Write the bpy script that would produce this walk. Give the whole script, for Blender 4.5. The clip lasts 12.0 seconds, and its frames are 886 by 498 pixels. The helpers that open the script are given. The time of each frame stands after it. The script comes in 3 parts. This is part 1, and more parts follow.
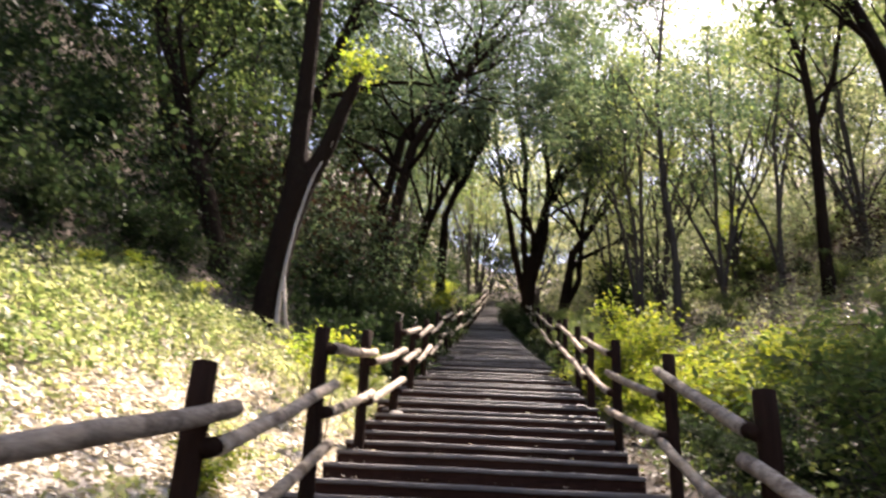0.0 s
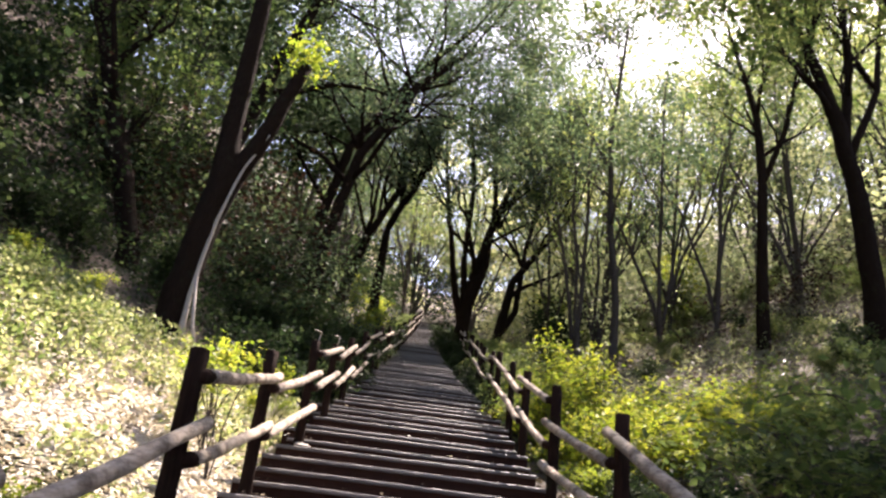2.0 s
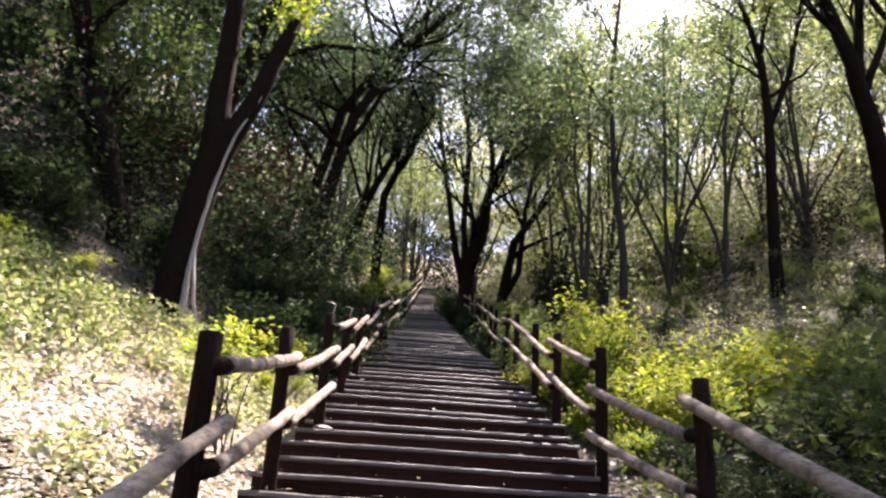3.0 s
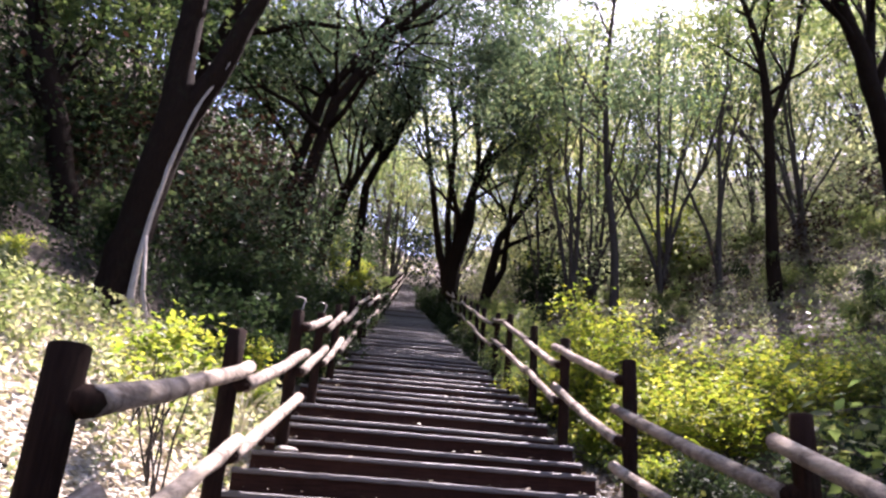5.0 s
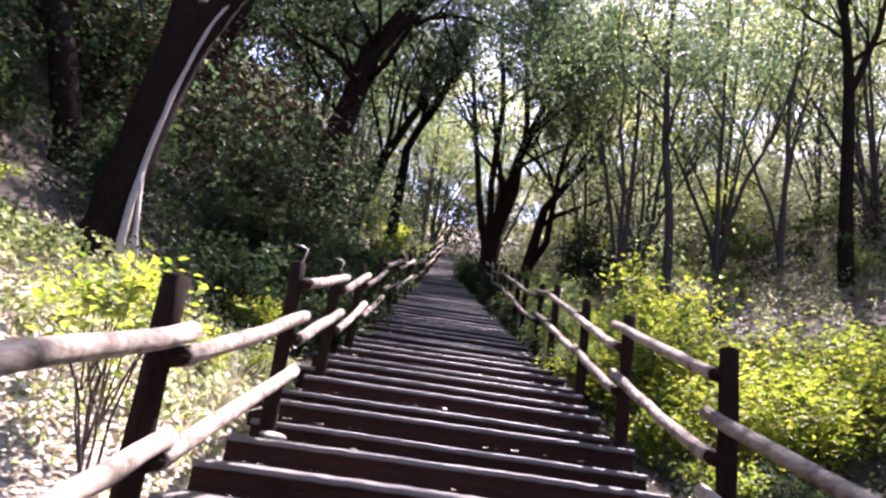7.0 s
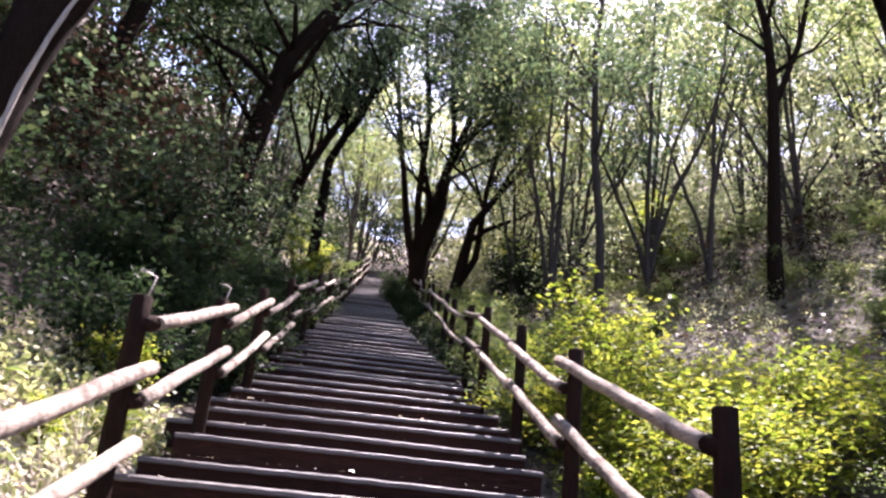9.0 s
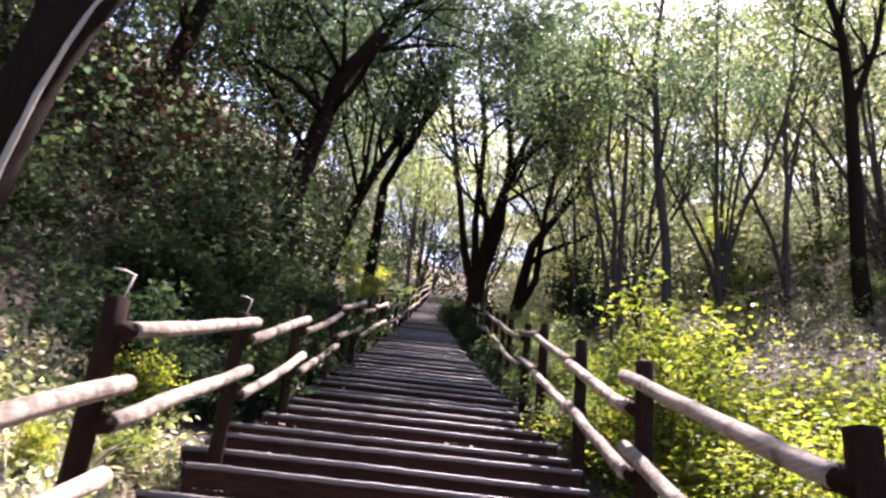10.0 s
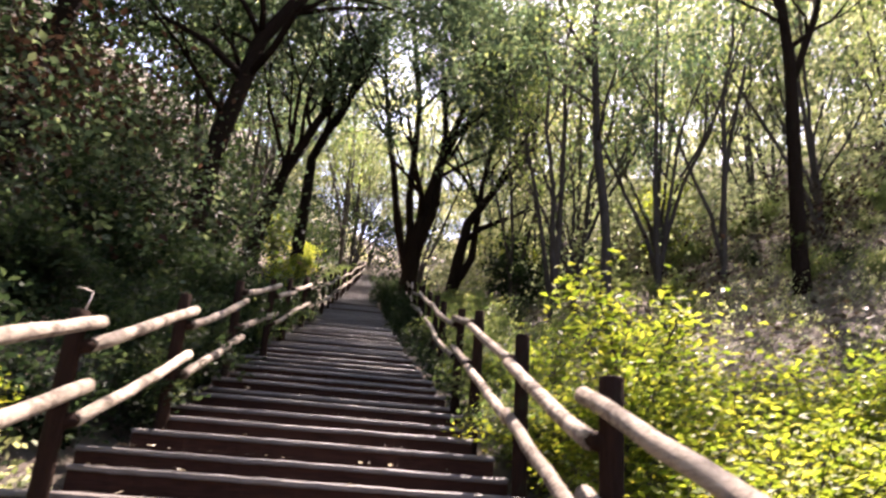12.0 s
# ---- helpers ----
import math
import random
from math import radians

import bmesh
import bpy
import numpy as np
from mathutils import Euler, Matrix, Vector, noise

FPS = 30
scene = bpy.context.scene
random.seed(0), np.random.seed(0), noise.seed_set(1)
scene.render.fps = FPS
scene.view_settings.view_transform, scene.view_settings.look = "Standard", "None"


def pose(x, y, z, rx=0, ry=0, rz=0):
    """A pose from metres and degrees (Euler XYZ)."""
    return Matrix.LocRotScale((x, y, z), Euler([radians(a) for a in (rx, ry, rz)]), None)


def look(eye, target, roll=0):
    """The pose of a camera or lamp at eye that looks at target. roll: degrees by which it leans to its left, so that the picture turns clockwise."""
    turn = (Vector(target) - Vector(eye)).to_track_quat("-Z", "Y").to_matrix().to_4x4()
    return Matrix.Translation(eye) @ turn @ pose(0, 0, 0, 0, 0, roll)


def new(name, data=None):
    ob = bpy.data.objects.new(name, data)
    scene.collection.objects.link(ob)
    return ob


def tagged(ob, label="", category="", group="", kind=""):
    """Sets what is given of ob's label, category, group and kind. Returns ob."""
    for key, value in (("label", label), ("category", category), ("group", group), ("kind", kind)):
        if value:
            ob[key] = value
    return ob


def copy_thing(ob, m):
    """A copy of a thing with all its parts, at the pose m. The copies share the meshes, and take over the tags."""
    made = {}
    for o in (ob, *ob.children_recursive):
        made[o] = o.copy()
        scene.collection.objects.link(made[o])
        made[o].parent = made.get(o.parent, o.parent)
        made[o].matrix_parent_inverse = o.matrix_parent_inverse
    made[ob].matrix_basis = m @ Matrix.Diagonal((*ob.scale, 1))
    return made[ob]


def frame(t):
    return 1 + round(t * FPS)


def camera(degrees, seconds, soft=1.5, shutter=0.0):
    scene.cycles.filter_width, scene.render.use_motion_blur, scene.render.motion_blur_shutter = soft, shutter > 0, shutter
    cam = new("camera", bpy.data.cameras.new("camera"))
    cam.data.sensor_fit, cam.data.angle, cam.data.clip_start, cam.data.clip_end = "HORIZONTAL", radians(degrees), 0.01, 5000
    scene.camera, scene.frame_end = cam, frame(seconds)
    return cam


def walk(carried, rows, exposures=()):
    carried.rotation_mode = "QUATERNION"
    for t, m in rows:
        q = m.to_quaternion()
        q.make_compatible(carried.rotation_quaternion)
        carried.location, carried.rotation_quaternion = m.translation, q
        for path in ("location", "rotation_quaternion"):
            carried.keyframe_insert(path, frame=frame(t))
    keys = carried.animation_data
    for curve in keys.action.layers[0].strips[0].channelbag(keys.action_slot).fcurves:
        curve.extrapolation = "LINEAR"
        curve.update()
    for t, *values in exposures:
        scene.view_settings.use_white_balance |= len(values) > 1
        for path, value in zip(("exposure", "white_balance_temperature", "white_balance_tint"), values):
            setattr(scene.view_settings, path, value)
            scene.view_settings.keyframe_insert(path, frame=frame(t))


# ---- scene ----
cam = camera(62.3, 12.0, soft=2.5, shutter=0.3)
PATH = [
    (0, (0.752, -0.079, 0.809), (0.583, 1.791, 1.499), 3.2),
    (0.3, (0.79, 0.122, 0.868), (0.735, 2.017, 1.505), 3.9),
    (0.5, (0.816, 0.23, 0.91), (0.79, 2.126, 1.545), 4.4),
    (0.8, (0.849, 0.343, 0.982), (0.741, 2.231, 1.631), 5.1),
    (1, (0.858, 0.425, 1.033), (0.692, 2.307, 1.688), 5.5),
    (1.3, (0.816, 0.603, 1.107), (0.639, 2.47, 1.801), 5.7),
    (1.5, (0.78, 0.716, 1.142), (0.678, 2.56, 1.908), 5.8),
    (1.8, (0.768, 0.831, 1.164), (0.75, 2.686, 1.91), 6.7),
    (2, (0.757, 0.921, 1.178), (0.745, 2.774, 1.929), 7.3),
    (2.3, (0.688, 1.141, 1.227), (0.499, 3.058, 1.767), 6.5),
    (2.5, (0.619, 1.307, 1.267), (0.361, 3.232, 1.743), 6.0),
    (2.8, (0.515, 1.522, 1.32), (0.384, 3.403, 1.987), 4.7),
    (3, (0.469, 1.654, 1.353), (0.482, 3.54, 2.018), 3.9),
    (5, (0.371, 2.928, 1.697), (0.438, 4.814, 2.358), 4.7),
    (5.3, (0.346, 3.046, 1.734), (0.301, 4.982, 2.233), 4.5),
    (5.5, (0.338, 3.145, 1.753), (0.266, 5.077, 2.268), 4.4),
    (5.8, (0.34, 3.363, 1.771), (0.431, 5.254, 2.414), 4.8),
    (6, (0.348, 3.538, 1.776), (0.514, 5.437, 2.381), 5.0),
    (6.3, (0.389, 3.81, 1.78), (0.574, 5.713, 2.366), 6.7),
    (6.5, (0.423, 3.981, 1.791), (0.51, 5.864, 2.46), 7.9),
    (6.8, (0.451, 4.204, 1.885), (0.423, 6.108, 2.495), 8.1),
    (7, (0.458, 4.336, 1.983), (0.422, 6.252, 2.558), 8.3),
    (9, (0.614, 5.5, 2.401), (0.761, 7.39, 3.04), 5.8),
    (9.3, (0.74, 5.692, 2.407), (0.89, 7.568, 3.084), 5.8),
    (9.5, (0.803, 5.836, 2.412), (0.88, 7.725, 3.061), 5.8),
    (9.8, (0.815, 6.084, 2.433), (0.773, 7.978, 3.075), 6.1),
    (10, (0.82, 6.257, 2.476), (0.793, 8.132, 3.169), 6.3),
    (10.5, (0.883, 6.628, 2.67), (0.968, 8.495, 3.384), 5.7),
    (10.8, (0.923, 6.763, 2.732), (0.847, 8.653, 3.383), 4.6),
    (11, (0.933, 6.85, 2.749), (0.802, 8.749, 3.364), 3.9),
    (11.3, (0.915, 7.022, 2.766), (0.758, 8.932, 3.337), 2.6),
    (11.5, (0.906, 7.147, 2.789), (0.817, 9.04, 3.429), 1.8),
    (11.8, (0.946, 7.317, 2.86), (1.034, 9.22, 3.468), 3.3),
    (12, (0.998, 7.423, 2.921), (1.147, 9.309, 3.569), 4.3),
]
walk(cam, [(t, look(eye, target, roll)) for t, eye, target, roll in PATH], [(0, 2.5, 7050, 23), (3.2, 2.33, 6600, 27), (5.5, 2.6, 6100, 36), (7, 2.68, 6050, 36), (10, 2.78, 6300, 34), (12, 2.8, 7000, 29)])

# ---- world, sun, exposure ----
SUN_AZ, SUN_EL = 28.0, 58.0          # degrees right of +y, above the horizon
world = bpy.data.worlds.new("sky")
scene.world = world
world.use_nodes = True
wn = world.node_tree
sky = wn.nodes.new("ShaderNodeTexSky")
sky.sky_type, sky.sun_disc = "NISHITA", False
sky.dust_density = 2.0
sky.sun_elevation, sky.sun_rotation = radians(SUN_EL), radians(SUN_AZ)
bg = wn.nodes["Background"]
bg.inputs["Strength"].default_value = 0.09
wn.links.new(sky.outputs["Color"], bg.inputs["Color"])
sun_dir = Vector((math.sin(radians(SUN_AZ)) * math.cos(radians(SUN_EL)), math.cos(radians(SUN_AZ)) * math.cos(radians(SUN_EL)), math.sin(radians(SUN_EL))))
sun = new("sun", bpy.data.lights.new("sun", "SUN"))
sun.data.energy, sun.data.angle, sun.data.color = 5.0, radians(0.53), (1.0, 0.95, 0.86)
sun.matrix_world = look(sun_dir * 60, (0, 0, 0))


# ---- materials ----
def material(name):
    m = bpy.data.materials.new(name)
    m.use_nodes = True
    t = m.node_tree
    return m, t, t.nodes["Principled BSDF"]


def noise_node(t, scale, detail=5, rough=0.6, stretch=(1, 1, 1)):
    c = t.nodes.new("ShaderNodeTexCoord")
    mp = t.nodes.new("ShaderNodeMapping")
    mp.inputs["Scale"].default_value = stretch
    t.links.new(c.outputs["Object"], mp.inputs["Vector"])
    n = t.nodes.new("ShaderNodeTexNoise")
    n.inputs["Scale"].default_value, n.inputs["Detail"].default_value, n.inputs["Roughness"].default_value = scale, detail, rough
    t.links.new(mp.outputs["Vector"], n.inputs["Vector"])
    return n.outputs["Fac"]


def ramp(t, fac, stops):
    r = t.nodes.new("ShaderNodeValToRGB")
    e = r.color_ramp.elements
    while len(e) < len(stops):
        e.new(0.5)
    for k, (p, c) in enumerate(stops):
        e[k].position, e[k].color = p, (*c, 1)
    t.links.new(fac, r.inputs["Fac"])
    return r.outputs["Color"]


def mix(t, fac, a, b, mode="MIX"):
    m = t.nodes.new("ShaderNodeMix")
    m.data_type, m.blend_type = "RGBA", mode
    for key, v in ((0, fac), (6, a), (7, b)):
        if isinstance(v, (int, float)):
            m.inputs[key].default_value = v
        elif isinstance(v, tuple):
            m.inputs[key].default_value = (*v, 1)
        else:
            t.links.new(v, m.inputs[key])
    return m.outputs[2]


def bump(t, b, height, strength, distance):
    n = t.nodes.new("ShaderNodeBump")
    n.inputs["Strength"].default_value, n.inputs["Distance"].default_value = strength, distance
    t.links.new(height, n.inputs["Height"])
    t.links.new(n.outputs["Normal"], b.inputs["Normal"])


def wood(name, dark, light, grain, rough=0.8, moss=None, relief=0.006, gloss=0.15, cover=0.56):
    """Weathered timber: grain along the local axis given by the stretch, stains at a larger scale, a shift for each
    piece.
    moss: colour of the patches; on the rails peeling and dirt together with dappled shade.
    """
    m, t, b = material(name)
    g = noise_node(t, 9, 6, 0.65, grain)
    col = ramp(t, g, ((0.3, dark), (0.7, light)))
    st = noise_node(t, 1.7, 4, 0.6)
    col = mix(t, ramp(t, st, ((0.35, (0, 0, 0)), (0.7, (0.75, 0.75, 0.75)))), col, tuple(0.55 * (d + l) for d, l in zip(dark, light)))
    info = t.nodes.new("ShaderNodeObjectInfo")
    col = mix(t, 0.75, col, ramp(t, info.outputs["Random"], ((0.0, (0.62, 0.6, 0.58)), (1.0, (1.15, 1.1, 1.05)))), "MULTIPLY")
    if moss:
        col = mix(t, ramp(t, noise_node(t, 5, 6, 0.7), ((cover, (0, 0, 0)), (cover + 0.16, (0.8, 0.8, 0.8)))), col, moss)
    t.links.new(col, b.inputs["Base Color"])
    b.inputs["Roughness"].default_value = rough
    b.inputs["Specular IOR Level"].default_value = gloss
    bump(t, b, noise_node(t, 22, 6, 0.7, grain), 0.9, relief)
    return m


def leaf_material(name, stops, through_tint, translucent=0.45, gloss=0.3):
    """Thin leaves that let light through; each leaf and each plant has a tone of its own."""
    m, t, b = material(name)
    geo = t.nodes.new("ShaderNodeNewGeometry")
    info = t.nodes.new("ShaderNodeObjectInfo")
    col = ramp(t, geo.outputs["Random Per Island"], stops)
    col = mix(t, 0.7, col, ramp(t, info.outputs["Random"], ((0.0, (0.7, 0.78, 0.7)), (1.0, (1.2, 1.1, 0.95)))), "MULTIPLY")
    col = mix(t, 0.5, col, ramp(t, noise_node(t, 60, 3), ((0.3, (0.75, 0.75, 0.7)), (0.7, (1.15, 1.12, 1.0)))), "MULTIPLY")
    t.links.new(col, b.inputs["Base Color"])
    b.inputs["Roughness"].default_value = 0.5
    b.inputs["Specular IOR Level"].default_value = gloss
    tr = t.nodes.new("ShaderNodeBsdfTranslucent")
    t.links.new(mix(t, 1.0, col, through_tint, "MULTIPLY"), tr.inputs["Color"])
    ms = t.nodes.new("ShaderNodeMixShader")
    ms.inputs[0].default_value = translucent
    t.links.new(b.outputs[0], ms.inputs[1])
    t.links.new(tr.outputs[0], ms.inputs[2])
    t.links.new(ms.outputs[0], t.nodes["Material Output"].inputs["Surface"])
    return m


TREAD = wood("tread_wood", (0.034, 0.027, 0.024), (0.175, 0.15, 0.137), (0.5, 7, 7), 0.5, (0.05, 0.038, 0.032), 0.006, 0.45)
# darker than the treads: the shade of the backlit face is put in
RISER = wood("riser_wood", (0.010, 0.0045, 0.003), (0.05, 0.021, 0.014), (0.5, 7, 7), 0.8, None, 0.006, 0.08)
POST = wood("post_wood", (0.008, 0.0042, 0.003), (0.033, 0.0175, 0.012), (7, 7, 0.6), 0.85, (0.022, 0.022, 0.012), 0.01, 0.05)
# dark patches: peeling and dirt, with dappled shade painted in
RAIL = wood("rail_wood", (0.15, 0.115, 0.085), (0.52, 0.455, 0.38), (7, 0.6, 7), 0.75, (0.065, 0.045, 0.033), 0.014, 0.1, 0.47)
# darkened so that the backlit shade of the trunks is in the colour
BARK = wood("bark", (0.008, 0.005, 0.0035), (0.031, 0.0195, 0.0135), (6, 6, 1.0), 0.92, (0.02, 0.022, 0.012), 0.03, 0.05)
# lighter bark: the haze on far trunks is put into this grey
GREY_BARK = wood("grey_bark", (0.03, 0.025, 0.022), (0.095, 0.08, 0.07), (6, 6, 1.0), 0.9, (0.05, 0.052, 0.035), 0.02)
# pale colour that stands in for sun on the trunk edge
SUNLIT_BARK = wood("sunlit_bark", (0.30, 0.26, 0.22), (0.66, 0.60, 0.53), (6, 6, 1.0), 0.8, None, 0.02)

LEAF = leaf_material("leaf_green", ((0.0, (0.045, 0.075, 0.03)), (0.55, (0.085, 0.118, 0.046)), (1.0, (0.14, 0.16, 0.068))), (2.3, 2.25, 1.7), 0.55, 0.2)
# shaded copy of the green leaf: the shade is put into its colour
LEAF_SHADE = leaf_material("leaf_shade", ((0.0, (0.013, 0.024, 0.014)), (0.6, (0.023, 0.037, 0.02)), (1.0, (0.038, 0.051, 0.027))), (1.9, 2.0, 1.5), 0.33, 0.04)
LEAF_MID = leaf_material("leaf_mid", ((0.0, (0.034, 0.055, 0.021)), (0.6, (0.058, 0.083, 0.03)), (1.0, (0.10, 0.112, 0.042))), (2.3, 2.1, 1.6), 0.5)
# bluish tones put the shade of the canopy into the leaf colour
LEAF_COOL = leaf_material("leaf_cool", ((0.0, (0.028, 0.05, 0.032)), (0.6, (0.055, 0.082, 0.051)), (1.0, (0.10, 0.122, 0.07))), (2.0, 2.1, 1.75), 0.48, 0.3)
# distant haze and sun glow are put into these pale leaf tones
LEAF_HAZY = leaf_material("leaf_hazy", ((0.0, (0.11, 0.135, 0.08)), (0.55, (0.20, 0.23, 0.135)), (1.0, (0.33, 0.335, 0.21))), (1.85, 1.85, 1.6), 0.55, 0.2)
LEAF_YELLOW = leaf_material("leaf_yellow", ((0.0, (0.07, 0.117, 0.021)), (0.5, (0.138, 0.18, 0.036)), (1.0, (0.24, 0.245, 0.062))), (2.1, 2.05, 1.0), 0.53, 0.15)
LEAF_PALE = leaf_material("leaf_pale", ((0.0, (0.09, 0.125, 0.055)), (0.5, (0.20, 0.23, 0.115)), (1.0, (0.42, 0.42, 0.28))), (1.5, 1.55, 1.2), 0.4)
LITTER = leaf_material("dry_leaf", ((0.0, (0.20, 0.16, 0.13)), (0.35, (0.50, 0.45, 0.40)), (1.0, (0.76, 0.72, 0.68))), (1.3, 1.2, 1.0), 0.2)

# darker copy of the dry leaf; shade on the slope is put in
LITTER_DULL = leaf_material("dull_dry_leaf", ((0.0, (0.035, 0.026, 0.02)), (0.5, (0.095, 0.072, 0.057)), (1.0, (0.22, 0.185, 0.16))), (1.3, 1.2, 1.0), 0.2)
GROUND, gt, gb = material("forest_soil")
gc = ramp(gt, noise_node(gt, 1.1, 8, 0.7), ((0.3, (0.035, 0.024, 0.017)), (0.5, (0.085, 0.062, 0.045)), (0.72, (0.17, 0.135, 0.105))))
gc = mix(gt, ramp(gt, noise_node(gt, 0.35, 5, 0.6), ((0.48, (0, 0, 0)), (0.66, (0.55, 0.55, 0.55)))), gc, (0.05, 0.075, 0.02))
gc = mix(gt, 0.7, gc, ramp(gt, noise_node(gt, 38, 4, 0.7), ((0.3, (0.5, 0.5, 0.5)), (0.7, (1.35, 1.3, 1.25)))), "MULTIPLY")
gt.links.new(gc, gb.inputs["Base Color"])
gb.inputs["Roughness"].default_value = 0.95
bump(gt, gb, noise_node(gt, 30, 8, 0.75), 1.0, 0.05)

# earth paled so that strong sunlight on the bank is in its colour
EARTH, et, eb = material("pale_earth")
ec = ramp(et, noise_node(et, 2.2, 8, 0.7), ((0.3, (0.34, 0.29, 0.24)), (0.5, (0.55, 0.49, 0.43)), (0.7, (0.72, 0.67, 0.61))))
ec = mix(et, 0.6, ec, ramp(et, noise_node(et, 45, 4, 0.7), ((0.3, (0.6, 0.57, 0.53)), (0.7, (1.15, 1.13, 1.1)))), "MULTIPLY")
et.links.new(ec, eb.inputs["Base Color"])
eb.inputs["Roughness"].default_value = 0.95
bump(et, eb, noise_node(et, 26, 8, 0.75), 1.0, 0.04)

WIRE, wt, wb = material("rusty_wire")
wb.inputs["Base Color"].default_value, wb.inputs["Roughness"].default_value, wb.inputs["Metallic"].default_value = (0.5, 0.42, 0.36, 1), 0.55, 0.4


# ---- mesh helpers ----
class Shape:
    """Vertices and faces gathered piece by piece, made into one mesh at the end."""

    def __init__(self):
        self.v, self.f, self.n = [], [], 0

    def add(self, v, f):
        self.v.append(np.asarray(v, float).reshape(-1, 3))
        self.f.extend(tuple(int(i) + self.n for i in q) for q in f)
        self.n += len(self.v[-1])

    def tube(self, pts, radii, sides=8, rough=0.0, rng=None, cap=True):
        pts = np.asarray(pts, float)
        k = len(pts)
        d = np.gradient(pts, axis=0)
        d /= np.linalg.norm(d, axis=1)[:, None] + 1e-9
        ref = np.array([1.0, 0, 0]) if abs(d[0][0]) < 0.8 else np.array([0, 1.0, 0])
        a = np.linspace(0, 2 * np.pi, sides, endpoint=False)
        rings = []
        for p, w, r in zip(pts, d, radii):
            u = np.cross(w, ref)
            u /= np.linalg.norm(u)
            q = np.cross(w, u)
            rr = np.full(sides, r)
            if rough:
                rr = r * (1 + rough * rng.standard_normal(sides))
            rings.append(p + rr[:, None] * (np.cos(a)[:, None] * u + np.sin(a)[:, None] * q))
        f = [(i * sides + j, i * sides + (j + 1) % sides, (i + 1) * sides + (j + 1) % sides, (i + 1) * sides + j) for i in range(k - 1) for j in range(sides)]
        if cap:
            f += [tuple(range(sides))[::-1], tuple((k - 1) * sides + j for j in range(sides))]
        self.add(np.concatenate(rings), f)

    def mesh(self, name, mat, smooth=True):
        me = bpy.data.meshes.new(name)
        me.from_pydata(np.concatenate(self.v), [], self.f)
        me.materials.append(mat)
        if smooth:
            me.polygons.foreach_set("use_smooth", [len(p) < 6 for p in self.f])
        me.update()
        return me


def leaves_mesh(name, centres, length, mat, rng, flat=0.7, width=0.55, droop=0.0):
    """Many small leaves, each a folded kite of its own, as one mesh."""
    c = np.asarray(centres, float)
    n = len(c)
    nor = rng.standard_normal((n, 3)) + (0, 0, flat * 2)
    nor /= np.linalg.norm(nor, axis=1)[:, None]
    d = rng.standard_normal((n, 3)) - (0, 0, droop)
    d -= nor * (d * nor).sum(1)[:, None]
    d /= np.linalg.norm(d, axis=1)[:, None]
    s = np.cross(nor, d)
    ln = (length * rng.uniform(0.6, 1.3, n))[:, None]
    v = np.stack([c - d * ln * 0.5, c + s * ln * width * 0.5 + nor * ln * 0.1 - d * ln * 0.06, c + d * ln * 0.5, c - s * ln * width * 0.5 + nor * ln * 0.1 - d * ln * 0.06], 1).reshape(-1, 3)
    base = (np.arange(n) * 4)[:, None]
    loops = np.concatenate([base + (0, 1, 2), base + (0, 2, 3)], 1).ravel()
    me = bpy.data.meshes.new(name)
    me.vertices.add(4 * n), me.loops.add(6 * n), me.polygons.add(2 * n)
    me.vertices.foreach_set("co", v.ravel())
    me.loops.foreach_set("vertex_index", loops)
    me.polygons.foreach_set("loop_start", np.arange(2 * n) * 3)
    me.update(calc_edges=True)
    me.materials.append(mat)
    return me


def part(name, me, parent, label=""):
    ob = new(name, me)
    ob.parent = parent
    return tagged(ob, label)


# ---- the lie of the land ----
def stair_z(y):
    return -0.66 + 0.285 * y + 0.0005 * y * abs(y)


def land(x, y):
    """Height of the forest floor: a gully that climbs with the stairs between a steep bank and a gentler slope."""
    h = stair_z(y) - 0.42
    if x < -0.9:
        d = -0.9 - x
        h += 0.52 * min(d, 4.6) + 0.84 * max(0.0, min(d - 4.6, 20)) + 0.12 * max(0.0, d - 24.6)
    elif x > 2.2:
        d = x - 2.2
        h += -0.10 * min(d, 2.5) + 0.36 * max(0.0, min(d - 2.5, 7.0)) + 0.54 * max(0.0, min(d - 9.5, 27)) + 0.12 * max(0.0, d - 36.5)
    far = min(1.0, max(0.0, (abs(x - 0.6) - 1.8) / 2))
    return h + far * (0.22 * noise.noise((x * 0.35, y * 0.35, 0)) + 0.08 * noise.noise((x * 1.3, y * 1.3, 5)))


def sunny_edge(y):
    """How far up the bank the sun reaches; the pale earth, litter and plants end here."""
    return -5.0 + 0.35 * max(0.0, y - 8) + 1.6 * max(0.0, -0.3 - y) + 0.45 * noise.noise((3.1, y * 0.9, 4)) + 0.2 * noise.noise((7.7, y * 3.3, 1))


def ground():
    xs = np.concatenate([np.linspace(-70, -12, 30), np.linspace(-11.5, 12, 95), np.linspace(13, 70, 30)])
    ys = np.concatenate([np.linspace(-40, -2, 22), np.linspace(-1.6, 24, 86), np.linspace(25, 130, 50)])
    v = [(x, y, land(x, y)) for y in ys for x in xs]
    w = len(xs)
    f = [(j * w + i, j * w + i + 1, (j + 1) * w + i + 1, (j + 1) * w + i) for j in range(len(ys) - 1) for i in range(w - 1)]
    s = Shape()
    s.add(v, f)
    tagged(new("ground", s.mesh("ground", GROUND)), "brown forest floor of soil, moss and dry leaves", "ground", kind="structure")



